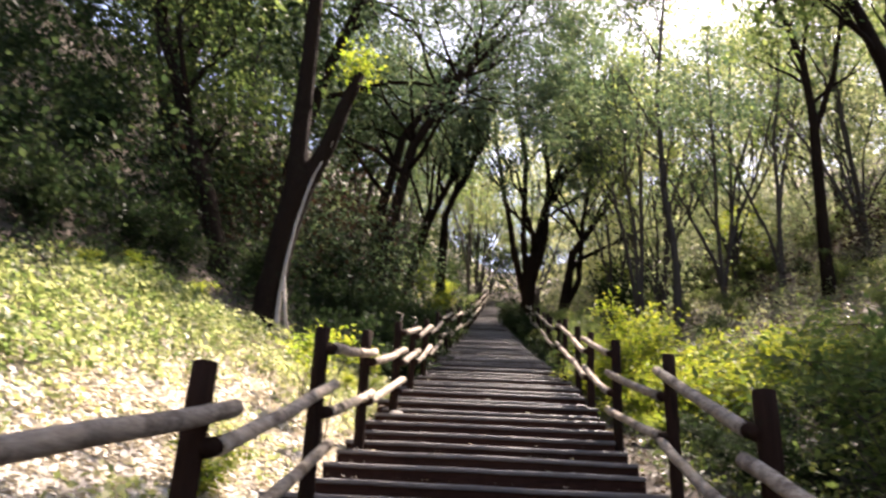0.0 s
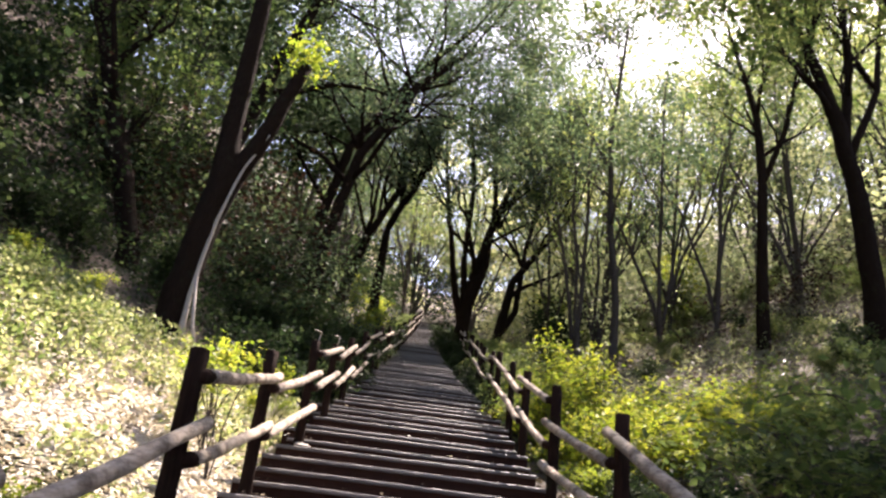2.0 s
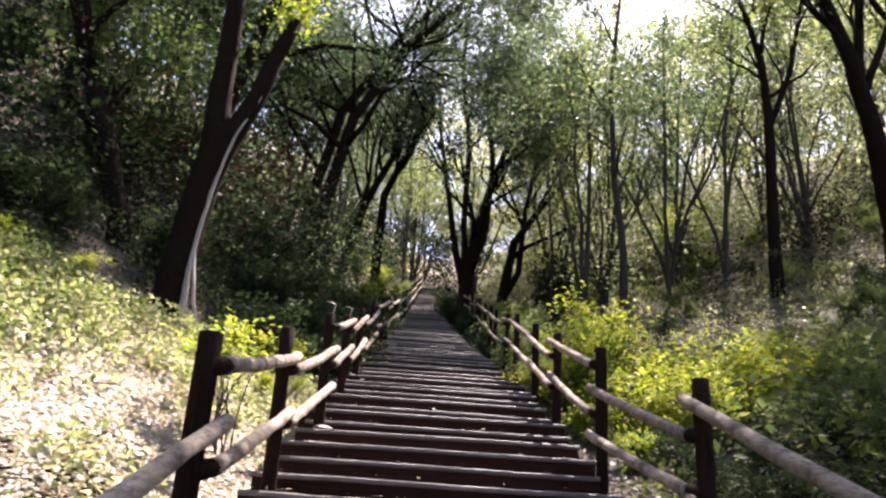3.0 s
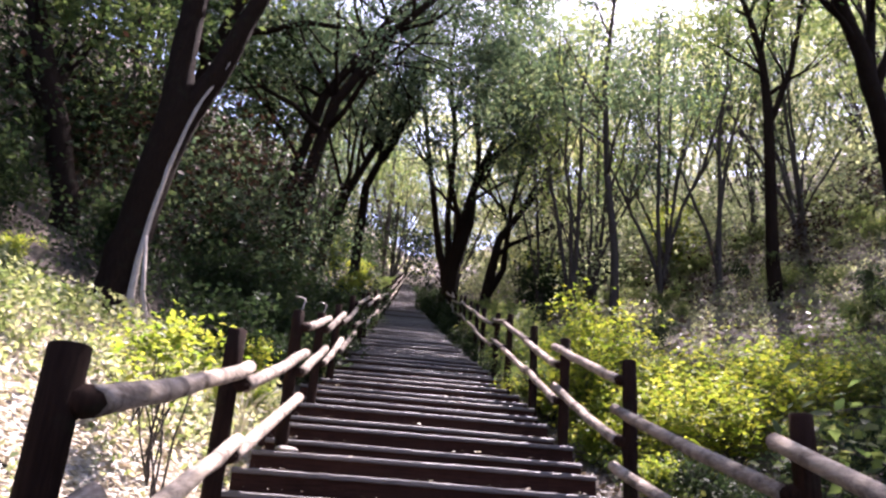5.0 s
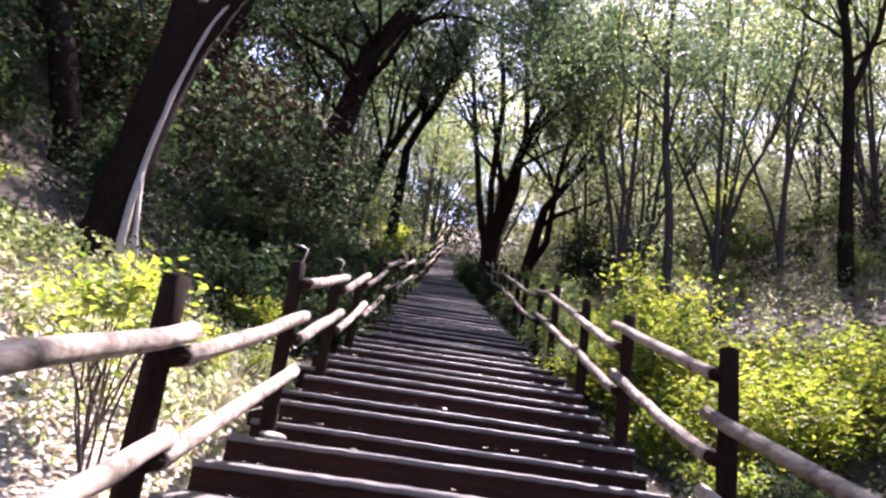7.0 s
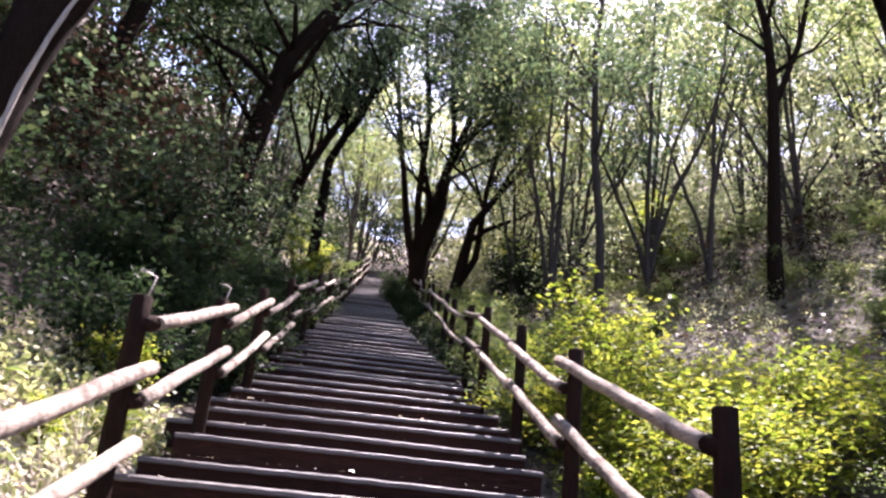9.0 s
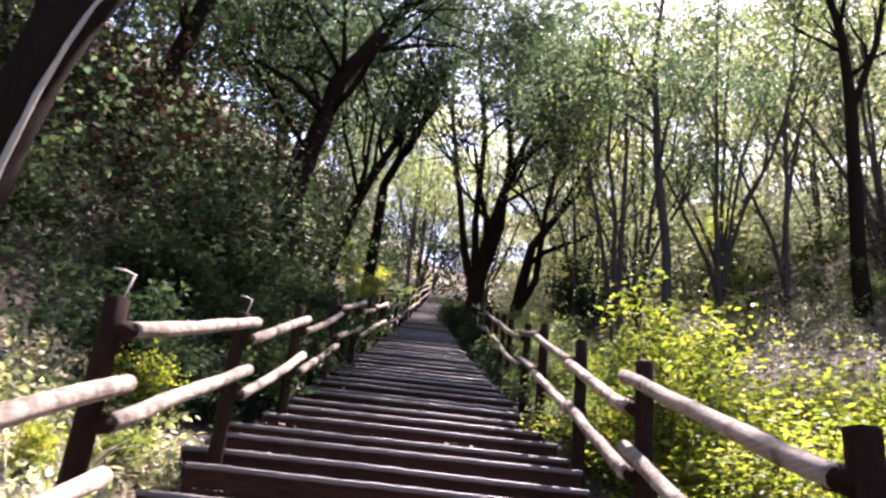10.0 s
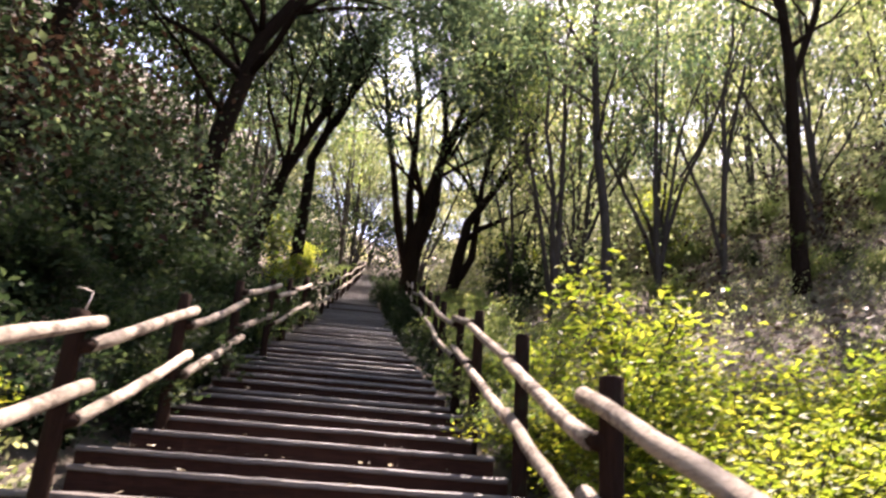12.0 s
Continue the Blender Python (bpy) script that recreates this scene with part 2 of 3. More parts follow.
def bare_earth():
    """A crust of pale dusty earth, the sunlight on the bank put into its colour, thinning out in patches towards its
    edges.
    """
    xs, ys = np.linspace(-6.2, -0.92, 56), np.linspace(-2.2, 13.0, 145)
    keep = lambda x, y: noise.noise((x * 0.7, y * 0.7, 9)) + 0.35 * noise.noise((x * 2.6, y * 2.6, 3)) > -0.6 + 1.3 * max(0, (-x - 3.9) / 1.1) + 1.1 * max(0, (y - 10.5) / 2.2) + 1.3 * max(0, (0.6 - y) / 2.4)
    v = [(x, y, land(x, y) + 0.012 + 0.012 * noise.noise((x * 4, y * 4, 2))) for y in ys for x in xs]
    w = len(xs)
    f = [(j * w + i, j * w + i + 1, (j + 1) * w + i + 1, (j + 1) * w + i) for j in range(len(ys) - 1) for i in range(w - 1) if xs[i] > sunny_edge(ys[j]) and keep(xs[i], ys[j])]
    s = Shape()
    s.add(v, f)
    tagged(new("bare_earth", s.mesh("bare_earth", EARTH)), "pale dusty earth beside the stairs, sunlight on the bank put into its colour", "ground", kind="structure")


ground()
bare_earth()

# ---- the stairs: each step a tread and a riser board ----
STEP = 0.535
X0, X1 = -0.86, 2.02


def right_end(y):
    """The treads grow shorter on the slope side further up."""
    return float(np.interp(y, (13, 16, 20, 25, 32, 40, 48), (X1, 1.82, 1.52, 1.25, 0.9, 0.68, 0.52)))


def staircase():
    rng = np.random.default_rng(4)
    top = tagged(new("wooden_staircase"), "long straight outdoor staircase of dark weathered timber", "staircase")
    for i in (*range(-15, 104), *range(-20, -15)):
        y = 7.64 + STEP * i + rng.uniform(-0.03, 0.03)
        z = stair_z(7.64 + STEP * i) + rng.uniform(-0.018, 0.018) + (0.03 if i == 7 else 0)
        xl = X0 - (rng.uniform(0.1, 0.2) if rng.random() < 0.4 else rng.uniform(-0.06, 0.03))
        xr = right_end(y) + rng.uniform(-0.05, 0.06)
        cut = 44 if i < 22 else 14 if i < 40 else 6
        xs = np.linspace(xl, xr, cut)
        wob = np.interp(xs, np.linspace(xl, xr, 12), np.cumsum(rng.uniform(-0.004, 0.004, 12))) + rng.uniform(-0.0022, 0.0022, cut)
        # tread: a thick plank with a worn, rounded nose
        sec = [(0.03, -0.04), (-0.018, -0.04), (-0.026, -0.034), (-0.026, -0.008), (-0.018, 0.0), (0.05, 0.002), (STEP + 0.015, -0.002), (STEP + 0.015, -0.04)]
        s = Shape()
        v = [(x, y + dy + (w if k < 5 else 0) * 2, z + dz + w) for x, w in zip(xs, wob) for k, (dy, dz) in enumerate(sec)]
        m = len(sec)
        f = [(a * m + b, a * m + (b + 1) % m, (a + 1) * m + (b + 1) % m, (a + 1) * m + b) for a in range(cut - 1) for b in range(m)]
        f += [tuple(range(m))[::-1], tuple((cut - 1) * m + b for b in range(m))]
        s.add(v, f)
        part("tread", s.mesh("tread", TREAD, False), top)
        # riser: a board under the nose
        low = -0.23
        sec = [(0.0, -0.04), (0.0, low), (0.05, low), (0.05, -0.04)]
        s = Shape()
        v = [(x, y + dy + w * 2, z + dz + w) for x, w in zip(xs, wob) for dy, dz in sec]
        f = [(a * 4 + b, a * 4 + (b + 1) % 4, (a + 1) * 4 + (b + 1) % 4, (a + 1) * 4 + b) for a in range(cut - 1) for b in range(4)]
        f += [(3, 2, 1, 0), tuple((cut - 1) * 4 + b for b in range(4))]
        s.add(v, f)
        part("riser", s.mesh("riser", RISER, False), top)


staircase()


# ---- log railings ----
def railing(x, ys, height, inner, bays, seed, known, wires=()):
    """Round posts and two rails for each bay. known: the place and height of some posts; bays: how far under the
    post tops the upper rail starts and ends, then the lower one, for some bays."""
    rng = np.random.default_rng(seed)
    top = tagged(new("log_railing"), "log railing of dark round posts with two pale worn rails", "railing", "railings beside the stairs")
    heads, posts = [], []
    for k, y in enumerate(ys):
        px, h = known.get(k, (x + rng.uniform(-0.04, 0.04), height + rng.uniform(-0.06, 0.05)))
        lean = rng.uniform(-0.02, 0.02, 2)
        base, zt = stair_z(y) - 0.45, stair_z(y) + h
        n = 8
        pts = [(px + lean[0] * (1 - q), y + lean[1] * (1 - q), base + (zt - base) * q) for q in np.linspace(0, 1, n)]
        pts += [(px, y, zt + 0.006)]
        s = Shape()
        s.tube(pts, [0.06] * 2 + [0.054 * (1 + 0.03 * rng.standard_normal()) for _ in range(n - 2)] + [0.044], 14, 0.03, rng)
        posts.append(part("post", s.mesh("post", POST), top))
        heads.append((px, y, zt))
        if k in wires:
            s = Shape()
            s.tube([(px + 0.02, y, zt - 0.02), (px + 0.035, y, zt + 0.05), (px + 0.045, y + 0.01, zt + 0.12), (px, y, zt + 0.135), (px - 0.05, y, zt + 0.14)], [0.0048] * 5, 6)
            part("wire", s.mesh("wire", WIRE), posts[-1], "bent rusty wire end")
    for k in range(len(ys) - 1):
        a, b = heads[k], heads[k + 1]
        o = rng.uniform(0.12, 0.3)
        u0, u1, l0, l1 = bays.get(k, (o, o - rng.uniform(-0.03, 0.08), o + 0.44, o + 0.41))
        for o0, o1 in ((u0, u1), (l0, l1)):
            p0 = np.array((a[0] + inner, a[1], a[2] - o0))
            p1 = np.array((b[0] + inner, b[1], b[2] - o1))
            d = (p1 - p0) / np.linalg.norm(p1 - p0)
            p0, p1 = p0 + d * rng.uniform(0.02, 0.06), p1 + d * rng.uniform(0.08, 0.13)
            r = rng.uniform(0.037, 0.043)
            q = np.linspace(0, 1, 9)
            pts = p0 + (p1 - p0) * q[:, None] + rng.uniform(-0.005, 0.005, (9, 3)) + np.outer(4 * q * (1 - q), (0, 0, rng.uniform(-0.025, 0.008)))
            pts = np.concatenate([[pts[0] - d * 0.006], pts, [pts[-1] + d * 0.006]])
            s = Shape()
            s.tube(pts, [r * 0.84, *(r * (1 + 0.025 * rng.standard_normal(9))), r * 0.84], 16, 0.015, rng)
            rail = part("rail", s.mesh("rail", RAIL), top)
            # the dark peg that ties the lower end of the rail to its post
            s = Shape()
            e = np.array(a) - (0, 0, o0)
            s.tube([e, e + (inner * 0.5, 0.012, 0), p0 + d * 0.03], [0.043, 0.045, 0.043], 10, 0.03, rng)
            part("peg", s.mesh("peg", POST), rail, "dark wooden peg joining rail and post")
    return top


left_ys = [-1.7, 0.62, 2.92, 4.88, 7.23, 9.45, 11.75] + [11.75 + 2.3 * k for k in range(1, 22)]
right_ys = [-1.2, 1.3, 3.6, 6.18, 8.4, 10.57, 12.75] + [12.75 + 2.2 * k for k in range(1, 22)]
railing(-0.74, left_ys, 1.12, 0.095, {1: (0.03, 0.2, 0.6, 0.68), 2: (0.35, 0.40, 0.75, 0.8), 3: (0.14, 0.22, 0.58, 0.64), 4: (0.32, 0.38, 0.72, 0.78), 5: (0.14, 0.06, 0.55, 0.44), 6: (0.2, 0.14, 0.62, 0.55)}, 11,
        {2: (-0.50, 1.20), 3: (-0.51, 1.275), 4: (-0.645, 1.155), 5: (-0.65, 1.18), 6: (-0.73, 1.05)}, (5, 6))
railing(2.05, right_ys, 1.09, -0.09, {1: (0.3, 0.35, 0.75, 0.8), 2: (0.2, 0.14, 0.68, 0.72), 3: (0.35, 0.38, 0.68, 0.8), 4: (0.15, 0.1, 0.6, 0.52), 5: (0.28, 0.22, 0.66, 0.6)}, 12,
        {2: (2.02, 1.10), 3: (2.15, 1.088), 4: (2.053, 1.082), 5: (2.03, 1.075)})


# ---- trees ----
def unit(v):
    return v / (np.linalg.norm(v) + 1e-9)


def grow(s, twigs, p, d, length, r, depth, rng, up=0.25, sides=7, spread=0.7):
    """One limb with its side limbs; twigs collects the points round which leaves hang."""
    k = 5 if depth > 1 else 4
    pts, rad = [p], [r]
    for i in range(1, k):
        d = unit(d + rng.normal(0, 0.16, 3) + np.array((0, 0, up * 0.35)))
        pts.append(pts[-1] + d * length / (k - 1))
        rad.append(r * (1 - 0.6 * i / (k - 1)))
    s.tube(pts, rad, max(3, sides), 0, None, depth > 2)
    if depth == 0:
        for q in pts[1:]:
            twigs.append(q)
        return
    n = int(rng.integers(2, 4)) + (1 if depth < 3 else 0)
    for i in range(n):
        j = int(rng.integers(1, k)) if i else k - 1
        side = unit(np.cross(d, rng.standard_normal(3)))
        nd = unit(d + side * spread * rng.uniform(0.6, 1.25) + np.array((0, 0, up)))
        grow(s, twigs, np.array(pts[j]), nd, length * rng.uniform(0.55, 0.8), max(0.008, rad[j] * rng.uniform(0.55, 0.75)), depth - 1, rng, up, sides - 1, spread)


def tree_parts(stems, seed, leaves, leaf_len, mat, depth=3, limb=2.6, up=0.25, bark=BARK, puff=0.45, spread=0.7, rough=0.03, low=-9.0):
    """stems: a list of (points, radii, number of limbs, first height share at which limbs leave)."""
    rng = np.random.default_rng(seed)
    s, twigs = Shape(), []
    for pts, radii, limbs, start in stems:
        pts = np.asarray(pts, float)
        q = np.linspace(0, len(pts) - 1, 3 * (len(pts) - 1) + 1)
        fine = np.stack([np.interp(q, range(len(pts)), pts[:, c]) for c in range(3)], 1)
        fine[1:-1] += rng.normal(0, 0.012, fine[1:-1].shape)
        rr = np.interp(q, range(len(pts)), radii)
        s.tube(fine, rr, 12, rough, rng)
        for i in range(limbs):
            h = start + (1 - start) * (i + rng.random()) / limbs if limbs > 1 else 1.0
            j = min(len(fine) - 1, max(1, int(round(h * (len(fine) - 1)))))
            a = rng.uniform(0, 2 * np.pi)
            d = unit(unit(fine[j] - fine[j - 1]) * 0.9 + spread * np.array((math.cos(a), math.sin(a), 0.25)))
            grow(s, twigs, fine[j], d, limb * rng.uniform(0.7, 1.25), max(0.02, rr[j] * rng.uniform(0.45, 0.65)), depth, rng, up, 6, spread)
    tw = np.array([p for p in twigs if p[2] > low])
    full = rng.gamma(0.5, 1.0, len(tw))          # some twigs are dense, others almost bare
    c = tw[rng.choice(len(tw), leaves, p=full / full.sum())] + rng.normal(0, puff, (leaves, 3)) * (1, 1, 0.7)
    return s.mesh("trunk", bark), leaves_mesh("crown", c, leaf_len, mat, rng)


def tree(trunk, crown, label, group="", at=(0, 0, 0), name="tree"):
    t = tagged(new(name), label, "tree", group)
    part("trunk", trunk, t)
    part("crown", crown, t)
    t.location = at
    return t


def root(x, y):
    return Vector((x, y, land(x, y) - 0.15))


# the great double-stemmed tree on the bank
b = root(-3.38, 12.1)
tr, cr = tree_parts([
    ([(-0.06, 0, -0.4), (-0.07, 0, 0.2), (0.02, 0.05, 1.2), (0.12, 0.08, 2.2), (0.2, 0.1, 3.0), (0.15, 0.1, 3.7), (0.11, 0.1, 4.6), (0.09, 0.1, 7.2), (-0.1, 0.1, 10), (-0.5, 0.3, 13)], [0.34, 0.25, 0.235, 0.245, 0.25, 0.19, 0.17, 0.15, 0.13, 0.08], 6, 0.75),
    ([(0.08, 0.08, 1.7), (0.34, 0.12, 3.0), (0.6, 0.2, 3.6), (0.82, 0.28, 4.6), (1.1, 0.4, 5.6)], [0.19, 0.185, 0.165, 0.14, 0.11], 0, 1.0)], 21, 5500, 0.14, LEAF, limb=2.4, puff=0.3)
great = tree(tr, cr, "large dark double-stemmed tree leaning over the sunny bank", at=b)
# pale strip added for its sunlit trunk edge, with a second strand at the foot
s = Shape()
s.tube([(0.36, -0.16, -0.25), (0.24, -0.13, 0.3), (0.22, -0.10, 0.8), (0.25, -0.07, 1.4), (0.32, -0.04, 2.1), (0.42, -0.01, 2.7), (0.53, 0.03, 3.2), (0.73, 0.13, 3.75), (0.88, 0.2, 4.4), (0.94, 0.28, 4.9)], [0.06, 0.05, 0.042, 0.036, 0.031, 0.027, 0.024, 0.02, 0.016, 0.01], 8, 0.08, np.random.default_rng(8))
s.tube([(0.56, -0.14, -0.25), (0.38, -0.14, 0.35), (0.26, -0.11, 1.1)], [0.034, 0.03, 0.022], 7, 0.05, np.random.default_rng(9))
part("vine", s.mesh("vine", SUNLIT_BARK), great, "pale vine-like strip standing in for the sunlit trunk edge")
# young yellow leaves on the sawn-off stem
tw = np.array((1.08, 0.4, 5.8)) + np.random.default_rng(5).normal(0, 0.22, (420, 3)) * (1, 1, 1.2)
part("sprout", leaves_mesh("sprout", tw, 0.11, LEAF_YELLOW, np.random.default_rng(6)), great, "yellow young leaves on the sawn stem")["kind"] = "stuff"
# the thinner crooked tree behind it
b = root(-5.13, 14)
tr, cr = tree_parts([([(0, 0, -0.6), (-0.1, 0, 0.6), (-0.85, 0, 2.6), (-2.0, 0.1, 5.4), (-2.7, 0.1, 7.0), (-3.3, 0.4, 10.5)], [0.28, 0.21, 0.18, 0.15, 0.13, 0.07], 10, 0.3)], 22, 12000, 0.15, LEAF)
tree(tr, cr, "slender crooked dark tree on the shaded bank", at=b)
# the fan of stems beside the stairs, far up
b = root(2.75, 38.5)
tr, cr = tree_parts([
    ([(-0.9, 0, -0.4), (-0.7, 0, 2.0), (-0.35, 0, 4.5), (0.25, 0, 7.2), (1.4, 0, 11.0), (2.8, -0.5, 15.5)], [0.42, 0.36, 0.28, 0.2, 0.13, 0.07], 9, 0.42),
    ([(-0.75, 0.1, 1.6), (-1.4, 0, 4.0), (-1.9, 0.2, 7.0), (-2.6, 0.2, 11), (-3.0, 0, 15)], [0.22, 0.18, 0.14, 0.1, 0.06], 8, 0.42),
    ([(-0.5, -0.1, 2.6), (0.2, -0.2, 5.2), (0.4, -0.2, 9), (0.0, 0, 13), (0.2, -0.4, 18)], [0.2, 0.17, 0.14, 0.1, 0.06], 8, 0.4),
    ([(-0.7, 0, 2.2), (-1.0, 0.1, 5.5), (-0.9, 0.1, 10), (-1.6, 0, 15), (-1.2, 0, 21)], [0.2, 0.17, 0.14, 0.1, 0.05], 8, 0.45)], 23, 34000, 0.19, LEAF_COOL, limb=4.2, puff=0.34, spread=1.0, up=0.08)
tree(tr, cr, "spreading many-stemmed tree beside the stairs", at=b)
b = root(4.1, 38.5)
tr, cr = tree_parts([
    ([(-0.4, 0, -0.4), (-0.1, 0, 1.6), (0.4, 0, 4.6), (2.0, 0, 7.0), (3.8, 0, 9.2)], [0.34, 0.28, 0.21, 0.14, 0.08], 6, 0.45),
    ([(-0.2, 0.1, 1.2), (0.7, 0.2, 3.0), (1.0, 0.3, 6.5), (1.8, 0.3, 11), (2.2, 0, 14)], [0.2, 0.17, 0.12, 0.09, 0.05], 7, 0.4)], 24, 20000, 0.18, LEAF_COOL, limb=3.6, puff=0.33, spread=0.95, up=0.1)
tree(tr, cr, "dark forked tree with stems bending away from the stairs", at=b)
# two trees on the bank side, far up
b = root(-3.9, 33)
tr, cr = tree_parts([([(0, 0, -0.4), (0.2, 0, 1.5), (0.8, 0, 3.9), (1.9, 0, 6.4), (2.6, 0, 10)], [0.3, 0.25, 0.2, 0.14, 0.07], 8, 0.4)], 25, 9000, 0.18, LEAF_COOL, limb=3.2, puff=0.45)
tree(tr, cr, "dark leaning tree on the shaded bank", at=b)
b = root(-2.35, 33.4)
tr, cr = tree_parts([([(0, 0, -0.4), (0.05, 0, 2.5), (0.1, 0, 5.4), (1.3, 0, 8.4), (2.3, 0, 12)], [0.27, 0.22, 0.18, 0.13, 0.07], 8, 0.45)], 26, 9000, 0.18, LEAF_COOL, limb=3.2, puff=0.45)
tree(tr, cr, "dark tree with limbs reaching over the stairs", at=b)
# broad crowns that keep the bank in shade
for x, y, seed, pts in ((-3.5, 23.6, 50, [(0, 0, -0.4), (0.15, 0, 3), (0.8, 0.1, 6.5), (2.3, 0.4, 9.5), (4.2, 0.8, 12)]), (-4.7, 28.0, 51, [(0, 0, -0.4), (0.1, 0, 3), (0.9, -0.1, 7), (3.0, 0.2, 11), (5.6, 0.5, 14.5)]), (-6.6, 21.0, 52, [(0, 0, -0.4), (0.3, 0, 3), (1.2, 0, 7), (2.4, 0.2, 11), (3.4, 0, 14)]), (-9.2, 18.0, 53, [(0, 0, -0.4), (0.3, 0, 3), (0.8, 0, 7), (1.6, 0.2, 10), (2.6, 0, 14)])):
    b = root(x, y)
    tr, cr = tree_parts([(pts, [0.3, 0.22, 0.18, 0.14, 0.07], 11, 0.34)], seed, 10000, 0.17, LEAF_COOL, limb=3.8, puff=0.34, spread=1.1, up=0.05)
    tree(tr, cr, "tall dark tree with a broad dense crown on the bank", "broad trees on the bank", at=b)
# tall trees added out of view on the gentle slope, crowns shading the lower stairs
for x, y, seed, pts in ((7.2, 7.6, 54, [(0, 0, -0.4), (-0.4, 0.2, 3), (-1.0, 0.8, 7), (-1.7, 1.6, 9.5), (-2.6, 2.4, 11.5)]), (9.6, 9.6, 55, [(0, 0, -0.4), (-0.2, 0.2, 3), (-0.9, 0.6, 7), (-1.8, 1.4, 10), (-3.0, 2.4, 12)]), (8.8, 5.6, 58, [(0, 0, -0.4), (-0.3, 0.4, 3), (-0.9, 1.4, 7), (-1.7, 2.6, 10), (-2.6, 4.0, 12.5)])):
    b = root(x, y)
    tr, cr = tree_parts([(pts, [0.28, 0.2, 0.17, 0.13, 0.07], 8, 0.62)], seed, 11500, 0.17, LEAF, limb=2.8, puff=0.45, spread=1.1, up=0.0, low=6.5)
    tree(tr, cr, "tall tree added out of view, its green crown shading the lower stairs", "trees arching over the stairs", at=b)
# slender tree added for shade on the upper stairs
for x, y, seed, pts in ((7.2, 27.0, 57, [(0, 0, -0.4), (0.1, 0, 3), (-0.2, 0, 6), (-0.3, 0, 10), (0.3, 0, 16)]),):
    b = root(x, y)
    tr, cr = tree_parts([(pts, [0.19, 0.14, 0.12, 0.09, 0.05], 8, 0.5)], seed, 9000, 0.17, LEAF_COOL, limb=2.9, bark=GREY_BARK, puff=0.35, spread=1.0, up=0.05)
    tree(tr, cr, "slender tree bending over the upper stairs", "trees arching over the stairs", at=b)
# the tall forked tree on the far slope
b = root(11.9, 25)
tr, cr = tree_parts([
    ([(0, 0, -0.4), (0.1, 0, 2.5), (0.3, 0, 6.8), (0.2, 0, 9.5), (-0.9, 0, 14)], [0.26, 0.2, 0.17, 0.13, 0.06], 8, 0.55),
    ([(0.3, 0, 6.6), (1.3, 0.1, 9.0), (2.2, 0, 13)], [0.12, 0.1, 0.05], 5, 0.3)], 27, 8000, 0.17, LEAF)
tree(tr, cr, "tall straight dark tree that forks high above the slope", at=b)

# the leaning dark tree at the edge of the slope
b = root(12.2, 19.0)
tr, cr = tree_parts([
    ([(0, 0, -0.4), (0, 0, 2), (-0.15, 0, 4.5), (-0.5, 0, 7), (-1.2, 0, 9.5), (-2.0, 0, 12)], [0.36, 0.28, 0.26, 0.22, 0.15, 0.07], 7, 0.55),
    ([(-0.4, 0, 6.2), (-0.1, 0.1, 8.0), (0.1, 0.1, 12)], [0.15, 0.12, 0.06], 5, 0.4),
    ([(-0.35, 0, 5.8), (0.8, 0.1, 8.5), (1.3, 0.1, 12)], [0.13, 0.1, 0.05], 5, 0.4)], 28, 11000, 0.14, LEAF, limb=3.0, puff=0.4, low=4.5)
tree(tr, cr, "dark leaning tree forking into several stems", at=b)

# kinds of slender woodland trees, built once and repeated
KINDS = []
for k in range(7):
    rng = np.random.default_rng(100 + k)
    stems, H = [], rng.uniform(11, 15)
    for q in range(3 + (k % 3)):
        a, tilt = rng.uniform(0, 6.28), rng.uniform(1.8, 5.0) * (0.45 if q == 0 else 1.0)
        w = np.linspace(0, 1, 7)
        low = 0.0 if q == 0 else rng.uniform(0.02, 0.16)
        sway = rng.normal(0, 0.16, (7, 2))
        pts = [(math.cos(a) * tilt * v ** 1.3 + sway[n][0] * v, math.sin(a) * tilt * v ** 1.3 + sway[n][1] * v, -0.4 + (H + 0.4) * (low + (1 - low) * v) * (1 - 0.1 * q)) for n, v in enumerate(w)]
        r = rng.uniform(0.08, 0.12) * (1 if q == 0 else 0.7)
        stems.append((pts, [r * 1.35, r, r * 0.88, r * 0.72, r * 0.55, r * 0.38, r * 0.18], 6 if q == 0 else 4, 0.28))
    tr, cr = tree_parts(stems, 200 + k, 2800 if k in (1, 4) else 1500, 0.2, LEAF_COOL if k in (1, 4) else LEAF, depth=2, limb=2.6, up=0.22, bark=GREY_BARK, puff=0.4, spread=0.8)
    KINDS.append((tr, cr))

rng = np.random.default_rng(31)
taken = [(-3.38, 12.1), (-5.13, 14), (2.75, 38.5), (4.1, 38.5), (-3.9, 33), (-2.35, 33.4), (11.9, 25), (-4.7, 24), (-6.6, 21), (-9.2, 18), (7.2, 7.6), (9.6, 9.6), (-3.3, 21.5), (12.2, 19.0), (7.2, 27)]
first = {}
LABELS = ["slender dark woodland tree with a thin green crown", "forked woodland tree with two dark stems", "many-stemmed woodland tree with a loose crown"]


def plant_tree(x, y, k, size, turn):
    m = Matrix.Translation(root(x, y)) @ pose(0, 0, 0, 0, 0, turn) @ Matrix.Scale(size, 4)
    if k not in first:
        first[k] = tree(*KINDS[k], LABELS[k % 3], "woodland trees on the slopes")
        t = first[k]
    else:
        t = copy_thing(first[k], Matrix.Identity(4))
    t.matrix_world = m
    taken.append((x, y))


